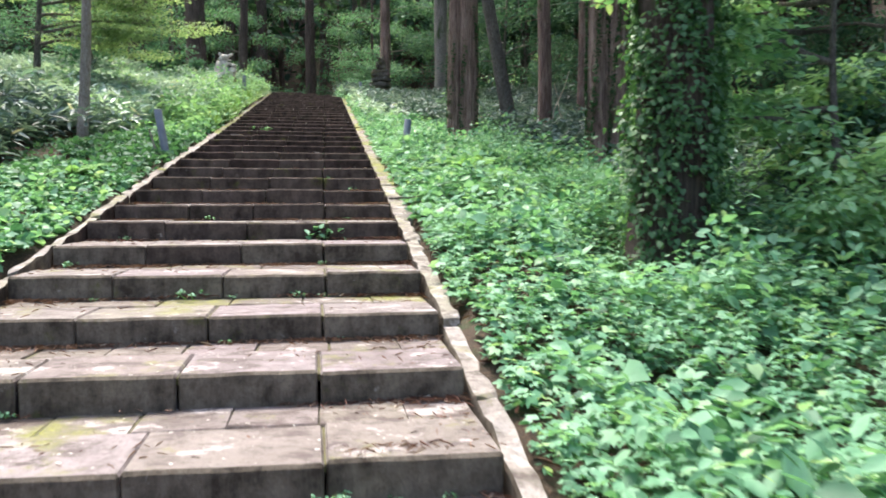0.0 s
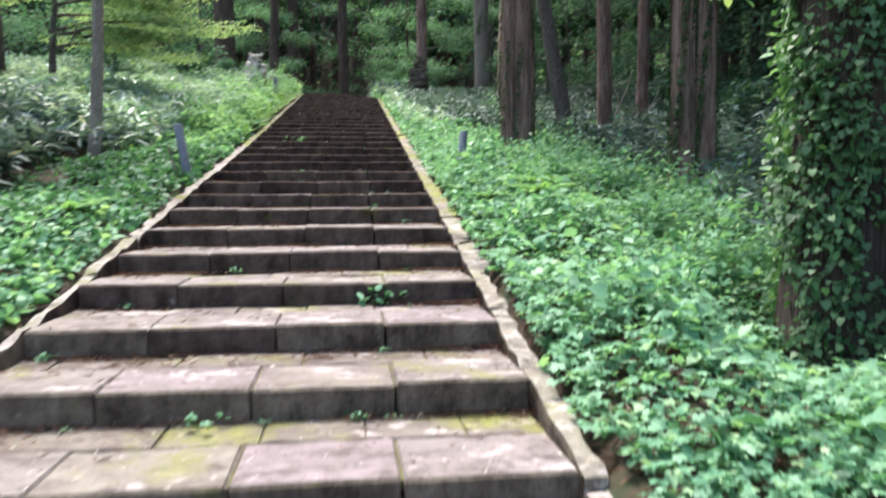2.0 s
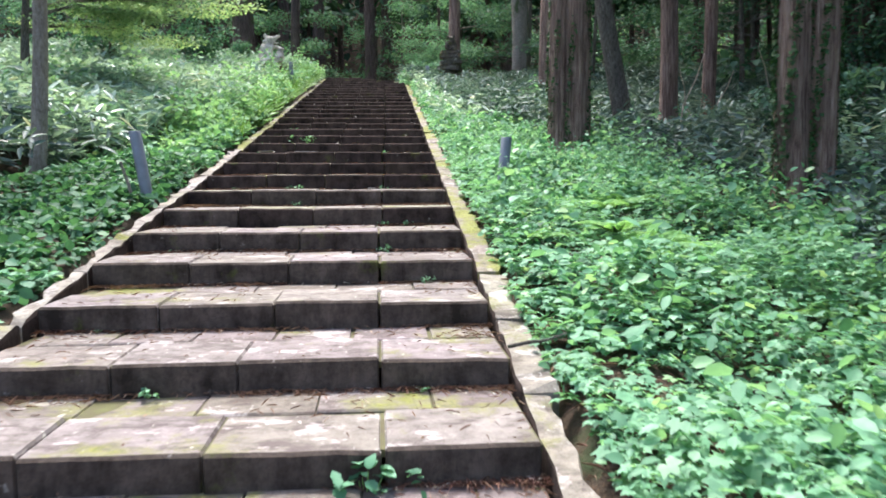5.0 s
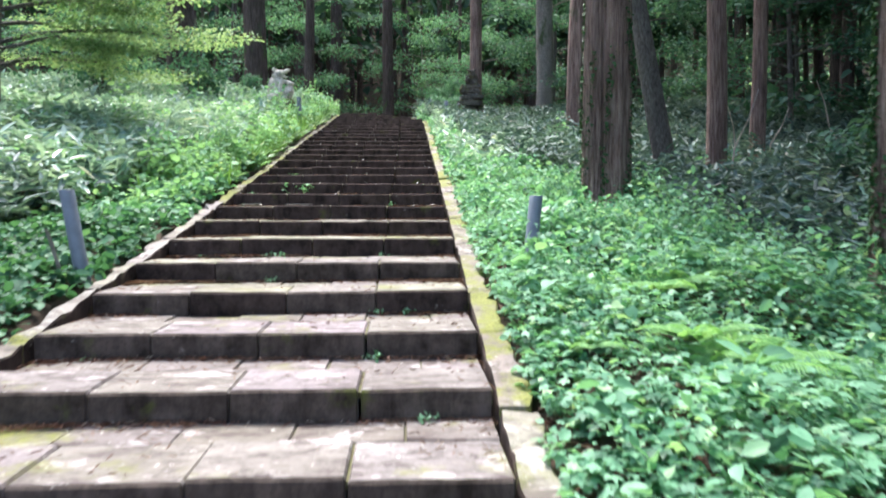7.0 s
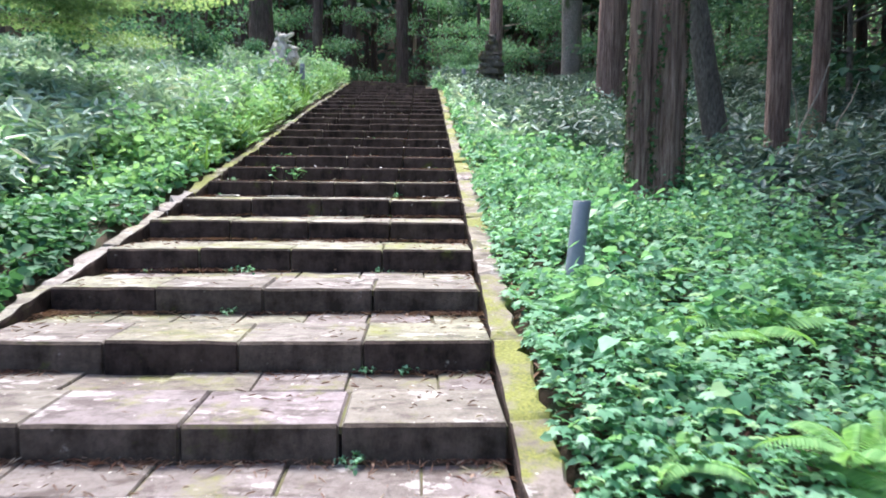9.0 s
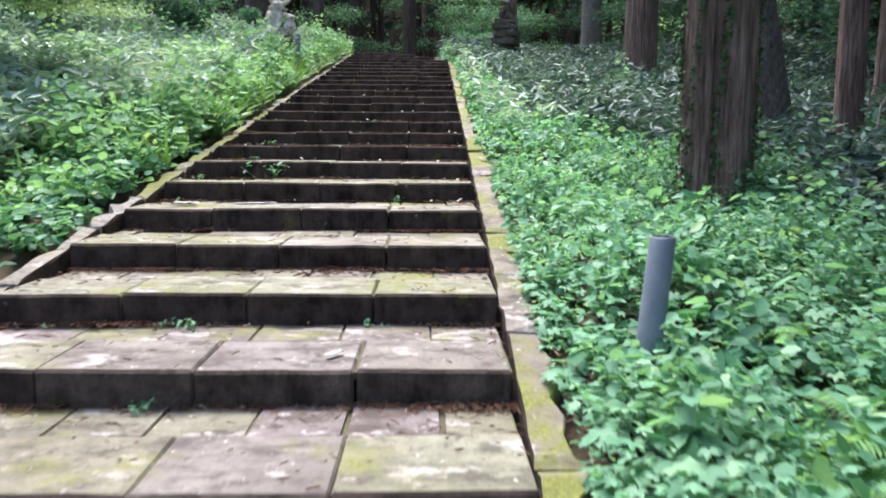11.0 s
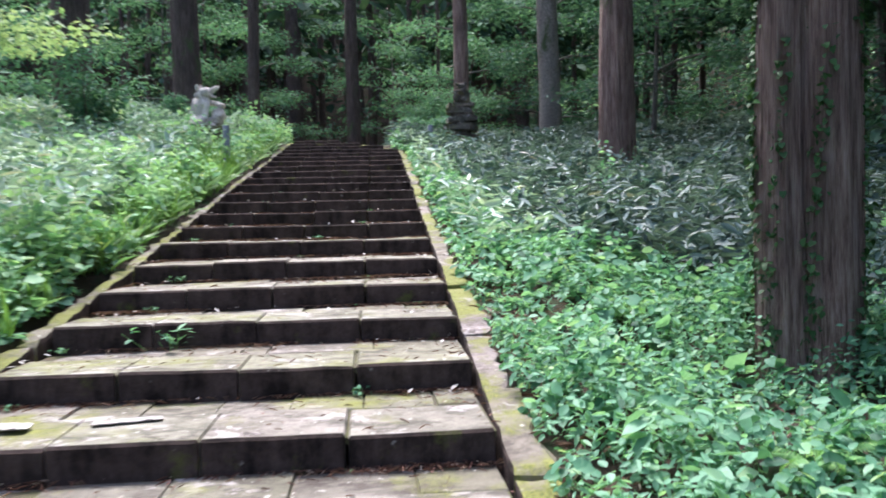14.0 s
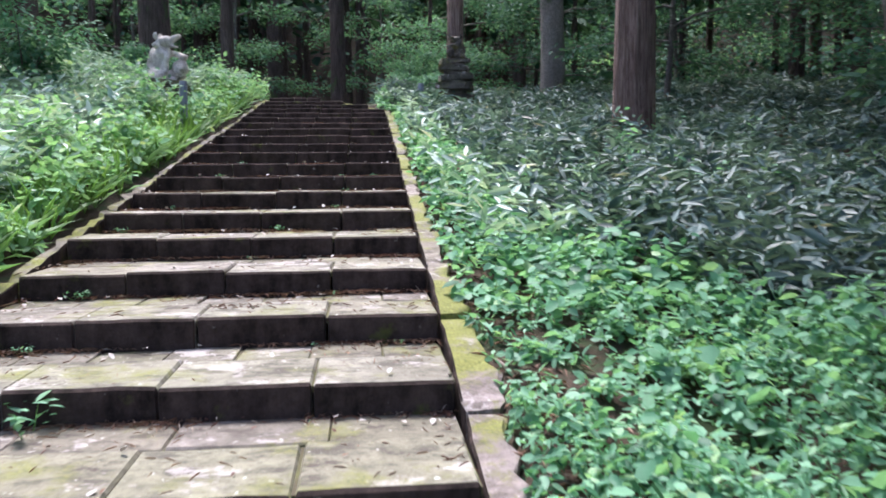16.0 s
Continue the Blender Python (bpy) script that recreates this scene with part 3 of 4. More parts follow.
build_tree("ivy_covered_tree", "tall tree trunk thickly wrapped in dark ivy", [(2.92, 6.4, 0.33, 0.01, 0.0)], DARK_BARK, ivy=4.6, ivy_top=6.5, crown_from=8)
build_tree("cedar_tree", "reddish cedar with two close stems and patchy ivy", [(4.30, 11.95, 0.185, 0.0, 0.0), (4.62, 11.9, 0.17, 0.006, 0.0)], CEDAR, ivy=1.4, ivy_top=6, seg=60)
build_tree("cedar_tree", "large reddish cedar with two trunks joined at the foot", [(2.93, 15.5, 0.21, 0.004, 0.0), (2.75, 15.56, 0.165, 0.0, 0.004)], CEDAR, ivy=0.75, ivy_top=4.5, seg=72)
build_tree("cedar_tree", "straight reddish cedar rising from bamboo grass", [(4.5, 24.4, 0.31, 0.0, 0.0)], CEDAR, seg=64)
build_tree("pale_tree", "grey mossy tree trunk behind the bamboo grass", [(4.9, 31.2, 0.3, -0.01, 0.0)], MOTTLED_BARK, seg=24)
build_tree("leaning_tree", "dark slim tree leaning over beside the cedars", [(4.42, 17.7, 0.17, -0.19, 0.0)], GREYBARK, height=10, crown_from=7, limbs=3, seg=20)
build_tree("slim_tree", "slim reddish-brown trunk in the shade of the wood", [(5.18, 17.9, 0.16, 0.0, 0.01)], CEDAR, seg=44)
build_tree("slim_tree", "slim reddish-brown trunk in the shade of the wood", [(6.79, 20.05, 0.14, 0.01, 0.0)], CEDAR, seg=44)
build_tree("cedar_tree", "straight reddish cedar behind the stone statue", [(2.85, 33.0, 0.23, 0.0, 0.0)], CEDAR, seg=20, crown_from=12, limbs=3)
build_tree("thin_tree", "thin pale grey tree standing in the bank", [(-3.34, 12.45, 0.082, 0.02, 0.0)], PALE_TRUNK, height=7, crown=False, seg=14, bend=0.2)
# Backlit trunks: their shade lies in the dark bark colour.
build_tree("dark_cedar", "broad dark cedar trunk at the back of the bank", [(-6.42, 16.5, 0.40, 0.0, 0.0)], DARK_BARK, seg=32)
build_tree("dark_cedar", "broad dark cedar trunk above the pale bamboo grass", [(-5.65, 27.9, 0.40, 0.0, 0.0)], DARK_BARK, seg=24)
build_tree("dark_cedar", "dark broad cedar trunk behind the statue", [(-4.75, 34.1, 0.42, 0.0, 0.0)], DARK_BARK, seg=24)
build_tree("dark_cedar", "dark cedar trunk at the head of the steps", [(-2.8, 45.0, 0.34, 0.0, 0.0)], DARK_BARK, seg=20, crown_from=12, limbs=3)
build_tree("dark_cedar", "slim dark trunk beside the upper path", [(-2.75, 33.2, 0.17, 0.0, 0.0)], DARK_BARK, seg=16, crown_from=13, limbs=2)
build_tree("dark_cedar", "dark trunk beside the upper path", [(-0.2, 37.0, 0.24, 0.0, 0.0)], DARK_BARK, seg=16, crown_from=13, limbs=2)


# ---- low plants ----
def scatter(x0, x1, y0, y1, density, keep):
    k = int((x1 - x0) * (y1 - y0) * density)
    x, y = rng.uniform(x0, x1, k), rng.uniform(y0, y1, k)
    m = keep(x, y) > rng.random(k)
    x, y = x[m], y[m]
    return np.stack([x, y, ground_height(x, y)], 1)


def right_of(x, y):
    return x - x_right(y) - 0.22


def left_of(x, y):
    return x_left(y) - 0.20 - x


def sasa_share(x, y):
    """How far bamboo grass takes over from the broad-leaved plants."""
    r, l = right_of(x, y), left_of(x, y)
    right = np.clip((r - 2.2 + np.clip((y - 14) * 0.26, -0.5, 1.9) + 1.3 * (patches(x, y, 0.9) - 0.5)) / 0.9, 0, 1)
    left = np.clip((l - 1.15 + 0.75 * np.clip((y - 13) / 4, 0, 1) + 0.5 * (patches(x, y, 0.8, 2) - 0.5)) / 0.45, 0, 1)
    return np.where(r > 0, right * np.clip((y - 7.5) / 2, 0, 1), left)


def broad_plants(base, leaf_n, h0, h1, size, shape=BROAD, wide=1.0):
    """Upright small plants, each with whorls of leaves near its top."""
    k = len(base)
    h = rng.uniform(h0, h1, k) * edge_low(base[:, 0], base[:, 1])
    rep = np.repeat(np.arange(k), leaf_n)
    yaw = rng.random(k)[rep] * 6.28 + np.tile(np.arange(leaf_n) * 2.4, k) + rng.normal(0, 0.3, k * leaf_n)
    lvl = np.tile(1 - 0.5 * np.arange(leaf_n) / leaf_n, k)
    at = base[rep] + np.stack([-np.sin(yaw), np.cos(yaw), 0 * yaw], 1) * (size * 0.35) + np.stack([0 * yaw, 0 * yaw, h[rep] * lvl], 1)
    big = rng.uniform(0.65, 1.35, k)[rep]
    return leaves(shape, at, yaw, rng.normal(-0.05, 0.45, len(yaw)), size * big * rng.uniform(0.55, 1.35, len(yaw)), rng.normal(0, 0.45, len(yaw)), wide)


def lobed_herbs(base, stalks, h0, h1, size):
    """Small herbs whose stalks each end in a lobed leaf."""
    k = len(base)
    h = rng.uniform(h0, h1, k) * edge_low(base[:, 0], base[:, 1])
    rep = np.repeat(np.arange(k), stalks)
    yaw = rng.random(k)[rep] * 6.28 + np.tile(np.arange(stalks) * 2.3, k)
    reach = rng.uniform(0.3, 1.1, len(rep)) * size
    end = base[rep] + np.stack([-np.sin(yaw) * reach, np.cos(yaw) * reach, h[rep] * rng.uniform(0.55, 1.0, len(rep))], 1)
    big = rng.uniform(0.6, 1.3, k)[rep] * rng.uniform(0.75, 1.2, len(rep))
    return leaves(PALM, end, yaw, rng.normal(-0.1, 0.28, len(rep)), size * big, rng.normal(0, 0.28, len(rep)))


def sasa_plants(base, leaf_n, h0, h1, size):
    k = len(base)
    h = rng.uniform(h0, h1, k)
    rep = np.repeat(np.arange(k), leaf_n)
    yaw = rng.random(k)[rep] * 6.28 + np.tile(np.arange(leaf_n) * 2.0, k) + rng.normal(0, 0.5, k * leaf_n)
    lvl = np.tile(1 - 0.45 * np.arange(leaf_n) / leaf_n, k)
    at = base[rep] + np.stack([0 * yaw, 0 * yaw, h[rep] * lvl], 1)
    return leaves(LANCELET, at, yaw, rng.normal(0.25, 0.4, len(yaw)), size * rng.uniform(0.6, 1.3, len(yaw)), rng.normal(0, 0.5, len(yaw)), 1.15)


def stuff(name, chunks, mat, label, category):
    v, q = joined(chunks)
    return tagged(mesh_part(name, fast_mesh(name, v, q, mat)), label, category, kind="stuff")


def edge_low(x, y):
    """Plants grow taller away from the kerbs."""
    return np.clip(0.55 + 0.3 * np.maximum(right_of(x, y), left_of(x, y)) + 0.5 * np.clip((y - 12) / 5, 0, 1) * (x < 0), 0.55, 1.2) * (0.35 + 1.35 * patches(x, y, 2.6, 1.0))


def open_front(x, y):
    """Tall plants stay clear of the pale statue, the post below it and the thin tree."""
    clear = np.where((np.abs(x + 3.0) < 0.75) & (np.abs(y - 11.2) < 1.5), 0.04, 1.0)
    return clear * np.where((np.abs(x + 2.85) < 0.6) & (np.abs(y - 26.6) < 1.2), 0.15, 1.0) * np.where((np.abs(x + 2.05) < 0.35) & (np.abs(y - 23.8) < 0.9), 0.12, 1.0)


near_r = scatter(0.7, 5.6, -3, 17, 230, lambda x, y: (right_of(x, y) > np.where(y < 7.5, -0.11, np.where(y < 12, -0.11, -0.15)) + 0.1 * patches(x, y, 3.7, 2.0)) * (1 - sasa_share(x, y)) * (0.35 + 1.0 * patches(x, y, 2.6, 1.0)))
herb_r = scatter(0.8, 6, 0, 24, 30, lambda x, y: (right_of(x, y) > 0.15) * (1 - 0.8 * sasa_share(x, y)) * (patches(x, y, 1.9, 3.0) > 0.5))
post_r = scatter(1.05, 1.7, 11.2, 12.1, 110, lambda x, y: 1.0)
herb_l = scatter(-5.5, -1.5, 2, 30, 22, lambda x, y: (left_of(x, y) > 0.1) * (patches(x, y, 1.9, 4.0) > 0.5) * (y > 14.5) * open_front(x, y))
mid_r = scatter(0.8, 8, 17, 32, 130, lambda x, y: (right_of(x, y) > -0.1) * (1 - sasa_share(x, y)))
big_r = scatter(0.8, 6, -2, 20, 5, lambda x, y: (right_of(x, y) > 0.25) * (1 - sasa_share(x, y)))
side_r = scatter(5.8, 11, -6, 14, 45, lambda x, y: 1.0 - 0.5 * sasa_share(x, y))
near = (near_r[:, 1] < 13) & (near_r[:, 0] < 3.6)
stuff("ground_cover", [lobed_herbs(near_r[near], 5, 0.10, 0.34, 0.047), broad_plants(near_r[near], 3, 0.05, 0.24, 0.052, LEAFLET, 1.1), broad_plants(near_r[~near][::2], 10, 0.08, 0.36, 0.052, LEAFLET, 1.1), broad_plants(near_r[~near][1::2], 11, 0.06, 0.30, 0.058, LANCELET, 1.5), broad_plants(big_r, 6, 0.15, 0.32, 0.09, HEART)], NETTLE, "dense low broad-leaved green plants covering the bank", "plants")
stuff("ground_cover", [broad_plants(herb_r, 10, 0.26, 0.5, 0.085, LEAFLET), broad_plants(post_r, 11, 0.5, 0.8, 0.06, LEAFLET, 1.1), broad_plants(mid_r, 6, 0.08, 0.32, 0.075, LEAFLET, 1.3), broad_plants(side_r, 6, 0.1, 0.42, 0.11, LEAFLET, 1.4)], NETTLE, "taller leafy green plants standing among the ground cover", "plants")
near_l = scatter(-5.5, -1.5, -3, 18, 170, lambda x, y: (left_of(x, y) > 0.0) * (1 - 0.9 * sasa_share(x, y)))
far_l = scatter(-5, -1.5, 13, 33, 105, lambda x, y: np.clip((y - 13.8) / 2.5, 0, 1) * (left_of(x, y) > 0.0) * (1 - 0.85 * sasa_share(x, y)) * (left_of(x, y) < 2.2) * open_front(x, y))
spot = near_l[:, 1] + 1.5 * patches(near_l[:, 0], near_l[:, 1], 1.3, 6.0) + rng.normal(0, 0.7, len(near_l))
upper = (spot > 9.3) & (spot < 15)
stuff("ground_cover", [broad_plants(near_l[~upper], 6, 0.05, 0.2, 0.07, LEAFLET, 1.4), lobed_herbs(near_l[~upper][::4], 2, 0.05, 0.18, 0.05)], NETTLE, "bright green low plants along the kerb", "plants")
# This stretch of bank has its shade painted in by the darker leaf.
stuff("ground_cover", [broad_plants(near_l[upper], 6, 0.05, 0.17, 0.07, LEAFLET, 1.4)], SHADED_HERB, "low dark green plants beside the mossy kerb", "plants")
# Light on the upper bank comes from this paler leaf colour.
stuff("ground_cover", [broad_plants(herb_l, 10, 0.3, 0.55, 0.09, LEAFLET), broad_plants(far_l, 6, 0.12, 0.45, 0.085, LEAFLET, 1.2)], LIT_LEAF, "fresh light green plants along the upper bank", "plants")
sasa_r = scatter(0.8, 12, 3, 34, 58, lambda x, y: (right_of(x, y) > 0.1) * (x < 3 + 0.45 * y) * sasa_share(x, y) * np.where(right_of(x, y) > 5, 0.5, 1.0))
stuff("bamboo_grass", [sasa_plants(sasa_r, 10, 0.12, 0.62, 0.165)], SASA, "knee-high dark bamboo grass under the cedars", "plants")
sasa_l = scatter(-11, -1.5, -3, 33, 66, lambda x, y: (left_of(x, y) > 0.05) * open_front(x, y) * (-x < 9 + 0.4 * np.abs(y)) * sasa_share(x, y) * np.where(left_of(x, y) > 4, 0.5, 1.3))
edge_sasa = scatter(4.9, 8.8, 8.5, 14.5, 22, lambda x, y: patches(x, y, 1.1, 3.0) > 0.35)
stuff("bamboo_grass", [sasa_plants(edge_sasa, 11, 0.3, 1.1, 0.17)], LIT_SASA, "pale tall bamboo grass behind the twin cedar", "plants")
kerb_sasa = scatter(0.9, 3.0, 17.5, 31, 15, lambda x, y: (right_of(x, y) > 0.05) * (right_of(x, y) < 1.7) * (patches(x, y, 1.6, 5.0) > 0.4))
stuff("bamboo_grass", [sasa_plants(kerb_sasa, 8, 0.15, 0.5, 0.17)], LIT_SASA, "pale bamboo grass mixed into the plants by the kerb", "plants")
# Upper bank takes the painted sky gloss, lower bank the darker leaf.
lower = sasa_l[:, 1] + rng.normal(0, 0.9, len(sasa_l)) < 13.8
stuff("bamboo_grass", [sasa_plants(sasa_l[lower], 9, 0.2, 0.65, 0.2)], SASA, "dark glossy bamboo grass on the bank", "plants")
stuff("bamboo_grass", [sasa_plants(sasa_l[~lower], 9, 0.2, 0.65, 0.19)], LIT_SASA, "pale glossy bamboo grass below the statue", "plants")
blades = scatter(-4.0, -1.5, 5, 30, 75, lambda x, y: (left_of(x, y) > 0.02) * np.clip(1.5 - left_of(x, y), 0, 1) * np.clip((y - 15) / 4, 0, 1))
stuff("tall_grass", [leaves(BLADE, blades[rep], rng.random(len(rep)) * 6.28, rng.normal(1.1, 0.25, len(rep)), rng.uniform(0.25, 0.55, len(rep)), 0.0, 1.3) for rep in [np.repeat(np.arange(len(blades)), 4)]], GRASS, "bright green grass along the edge of the steps", "grass")


def build_fern():
    """A fern: fronds arching from one crown, each with leaflets down both sides."""
    root = tagged(new("fern"), "bright green fern with arching fronds among low plants", "fern", "ferns on the bank")
    for i in range(8):
        a = i * 0.785 + rng.random() * 0.5
        ln = rng.uniform(0.32, 0.5)
        f = np.linspace(0, 1, 25)
        mid = np.stack([np.cos(a) * ln * f, np.sin(a) * ln * f, ln * (0.75 * f - 0.62 * f * f)], 1)
        v1, q1 = tube(mid[::6], [0.004, 0.0035, 0.003, 0.0015], 4)
        size = 0.085 * np.sin(np.pi * np.clip(f * 0.85 + 0.13, 0, 1)) + 0.012
        yaw = a - math.pi / 2
        chunks = [(v1, q1)] + [leaves(LANCELET, mid[1:], yaw + s * 1.15, -0.12, size[1:], s * 0.2, 0.85) for s in (-1, 1)]
        v, q = joined(chunks)
        mesh_part("frond", fast_mesh("frond", v, q, FERN), root)
    return root


first_fern = build_fern()
first_fern.matrix_basis = pose(2.35, 10.0, float(ground_height(2.35, 10.0)) + 0.08)
frng = random.Random(5)
for fx, fy, spread_r, count in ((2.7, 10.2, 0.6, 3), (2.2, 12.6, 0.6, 3), (3.3, 8.4, 0.7, 4), (2.0, 17.5, 0.6, 4), (-2.6, 15.5, 0.5, 4), (-2.6, 9.0, 0.5, 3), (1.9, 4.6, 0.5, 2)):
    for i in range(count):
        x, y = fx + frng.gauss(0, spread_r), fy + frng.gauss(0, spread_r)
        if right_of(x, y) < 0.35 and left_of(x, y) < 0.35:
            continue
        copy_thing(first_fern, pose(x, y, float(ground_height(x, y)) + 0.08, frng.uniform(-8, 8), frng.uniform(-8, 8), frng.uniform(0, 360)) @ Matrix.Scale(frng.uniform(0.55, 0.95), 4))

for x, y, s, lift in ((2.15, 11.4, 1.2, 0.16), (1.74, 11.15, 0.9, 0.14), (2.5, 11.75, 1.05, 0.15), (1.3, 9.85, 0.55, 0.1), (1.87, 9.8, 0.8, 0.14), (2.1, 9.75, 0.75, 0.12)):
    copy_thing(first_fern, pose(x, y, float(ground_height(x, y)) + lift, frng.uniform(-6, 6), frng.uniform(-6, 6), frng.uniform(0, 360)) @ Matrix.Scale(s, 4))

# ---- the wood behind ----
wrng = random.Random(11)


def far_trunk(line, radii, seg=9):
    """A distant trunk; its foliage merges with that of its neighbours overhead."""
    p0 = np.array(line[0])
    v, q = tube(line, radii, seg)
    # The dark bark colour stands for shade deep in the wood.
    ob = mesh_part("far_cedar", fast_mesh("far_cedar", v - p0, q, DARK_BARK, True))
    ob.location = tuple(p0)
    tagged(ob, "dark straight cedar trunk standing deep in the wood", "tree", "cedar trunks of the far wood")


crowns, low, hill, slope = [], [], [], []
for i in range(230):
    x, y = wrng.uniform(-48, 48), wrng.uniform(-12, 90)
    # Left side stays open to the sky; crowns shade only its lower end.
    if (abs(x + 0.5) < 10 and y < 40) or (abs(x + 1) < 3 and y < 60) or (x < 0 and y < 42 and x > -24 and not (y < 13 and x < -9)):
        continue
    if abs(x) > 10 + 0.75 * max(y, 0):
        continue
    z = float(ground_height(x, y))
    r = wrng.uniform(0.10, 0.30)
    line = trunk_line(x, y, z, 16, (wrng.uniform(-0.02, 0.02), wrng.uniform(-0.02, 0.02)), 0.1, 1.6, x)
    far_trunk(line, [r * (1 - 0.5 * f / len(line)) for f in range(len(line))])
    for c in range(13):
        h = wrng.uniform(4.5, 16)
        crowns.append((x + wrng.gauss(0, 1.7), y + wrng.gauss(0, 1.7), z + h))
# Added trees; their crowns put the right-hand undergrowth in shade.
for i in range(30):
    x, y = wrng.uniform(10, 21), wrng.uniform(6, 44)
    z = float(ground_height(x, y))
    r = wrng.uniform(0.09, 0.2)
    line = trunk_line(x, y, z, 15, (wrng.uniform(-0.02, 0.02), wrng.uniform(-0.02, 0.02)), 0.1, 1.6, x)
    far_trunk(line, [r * (1 - 0.5 * f / len(line)) for f in range(len(line))])
    for c in range(30):
        crowns.append((x + wrng.gauss(0, 1.9), y + wrng.gauss(0, 1.6), z + wrng.uniform(4.5, 14)))
# Added trees that darken the wood behind the head of the steps.
for i in range(46):
    x, y = wrng.uniform(-9, 9), wrng.uniform(47, 78)
    z = float(ground_height(x, y))
    r = wrng.uniform(0.14, 0.3)
    line = trunk_line(x, y, z, 16, (wrng.uniform(-0.02, 0.02), wrng.uniform(-0.02, 0.02)), 0.1, 1.6, x)
    far_trunk(line, [r * (1 - 0.5 * f / len(line)) for f in range(len(line))])
    for c in range(6 if abs(x + 1) > 3.5 else 2):
        crowns.append((x + wrng.gauss(0, 1.5), y - 2 + wrng.gauss(0, 2.5), z + wrng.uniform(5.5, 11)))
for i in range(26):
    x, y = wrng.choice((wrng.uniform(1.2, 9), wrng.uniform(-9, -3.4))), wrng.uniform(38, 60)
    z = float(ground_height(x, y))
    line = trunk_line(x, y, z, 13, (wrng.uniform(-0.05, 0.05), 0), 0.15, 1.6, x)
    far_trunk(line, [wrng.uniform(0.06, 0.12)] * len(line), 7)
for i in range(1300):
    x, y = wrng.uniform(-40, 40), wrng.uniform(-6, 75)
    if (abs(x + 0.3) < 8.5 and y < 31) or (abs(x + 0.9) < 2.2 and y < 42) or abs(x) > 9 + 0.7 * max(y, 0) or (abs(x + 0.8) < 4.5 and 36 < y < 70 and wrng.random() < 0.85):
        continue
    z = float(ground_height(x, y))
    low.append((x, y, z + wrng.uniform(0.2, 1.2) if wrng.random() < 0.45 else z + wrng.uniform(0.5, 6.5)))
# Foliage for the added slope that backs the wood.
for i in range(1000):
    x, y = wrng.uniform(-75, 75), wrng.uniform(60, 105)
    hill.append((x, y, float(ground_height(x, y)) + wrng.uniform(0, 9)))
for i in range(260):
    x, y = wrng.uniform(-18, 26), wrng.uniform(50, 74)
    if abs(x + 0.7) < 4.5:
        continue
    slope.append((x, y, float(ground_height(x, y)) + wrng.uniform(0, 3)))
cover = []
for i in range(900):
    x, y = wrng.uniform(-24, 24), wrng.uniform(-14, 40)
    if (abs(x + 0.5) < 5.5 and y > -1) or abs(x + 0.6) < 1.9:
        continue
    cover.append((x, y, float(ground_height(x, y)) + 0.12))
stuff("forest_floor_plants", [clump_leaves(cover, 0.9, 34, LEAFLET, 0.22, 0.2)], SHRUB, "scattered low plants on the forest floor", "plants")
stuff("far_wood_crowns", [clump_leaves(crowns, 1.6, 20, FROND, 0.92, 0.55)], CONIFER, "dark cedar foliage closing over the wood", "wood")
stuff("undergrowth", [clump_leaves(low, 1.15, 50, LEAFLET, 0.28, 0.5)], SHRUB, "green undergrowth between the far trunks", "undergrowth")
# Sunlight deep in the wood is painted with the paler leaf.
glade = [(wrng.uniform(-30, 30), wrng.uniform(52, 72)) for i in range(130)]
glade = [(x, y, float(ground_height(x, y)) + wrng.uniform(1, 8)) for x, y in glade if abs(x + 0.7) > 2.2]
stuff("far_wood_leaves", [clump_leaves(glade, 1.5, 60, LEAFLET, 0.24, 0.6)], LIT_LEAF, "sunlit light green leaves deep in the wood", "wood")
stuff("far_hillside_wood", [clump_leaves(hill, 2.8, 26, LEAFLET, 0.85, 0.6), clump_leaves(slope, 1.7, 70, LEAFLET, 0.3, 0.6)], CONIFER, "dense green woods on an added slope closing the view", "wood")


# ---- shrubs and small trees ----
def build_shrub(name, label, x, y, height, radius, mat, leaf, count=26, shape=LEAFLET, category="shrub"):
    """Several thin stems spreading from one foot, with leafy clumps along them."""
    z = float(ground_height(x, y))
    root = tagged(new(name), label, category)
    root.location = (x, y, z)
    centres = []
    for s in range(6):
        a = s * 1.05 + rng.random()
        tip = np.array([math.cos(a) * radius * rng.uniform(0.4, 0.8), math.sin(a) * radius * rng.uniform(0.4, 0.8), height * rng.uniform(0.7, 1.0)])
        pts = [tip * np.array([f * f, f * f, f]) for f in (0, 0.25, 0.5, 0.75, 1)]
        v, q = tube(pts, [0.022, 0.018, 0.014, 0.010, 0.004], 6)
        mesh_part("stem", fast_mesh("stem", v, q, GREYBARK, True), root)
        centres += [pts[i] + rng.normal(0, 0.14, 3) * radius for i in (2, 3, 4) for _ in range(max(1, count // 18))]
    v, q = clump_leaves(centres, radius * 0.36, 100, shape, leaf, 0.55)
    tagged(mesh_part("foliage", fast_mesh("foliage", v, q, mat), root), kind="stuff")


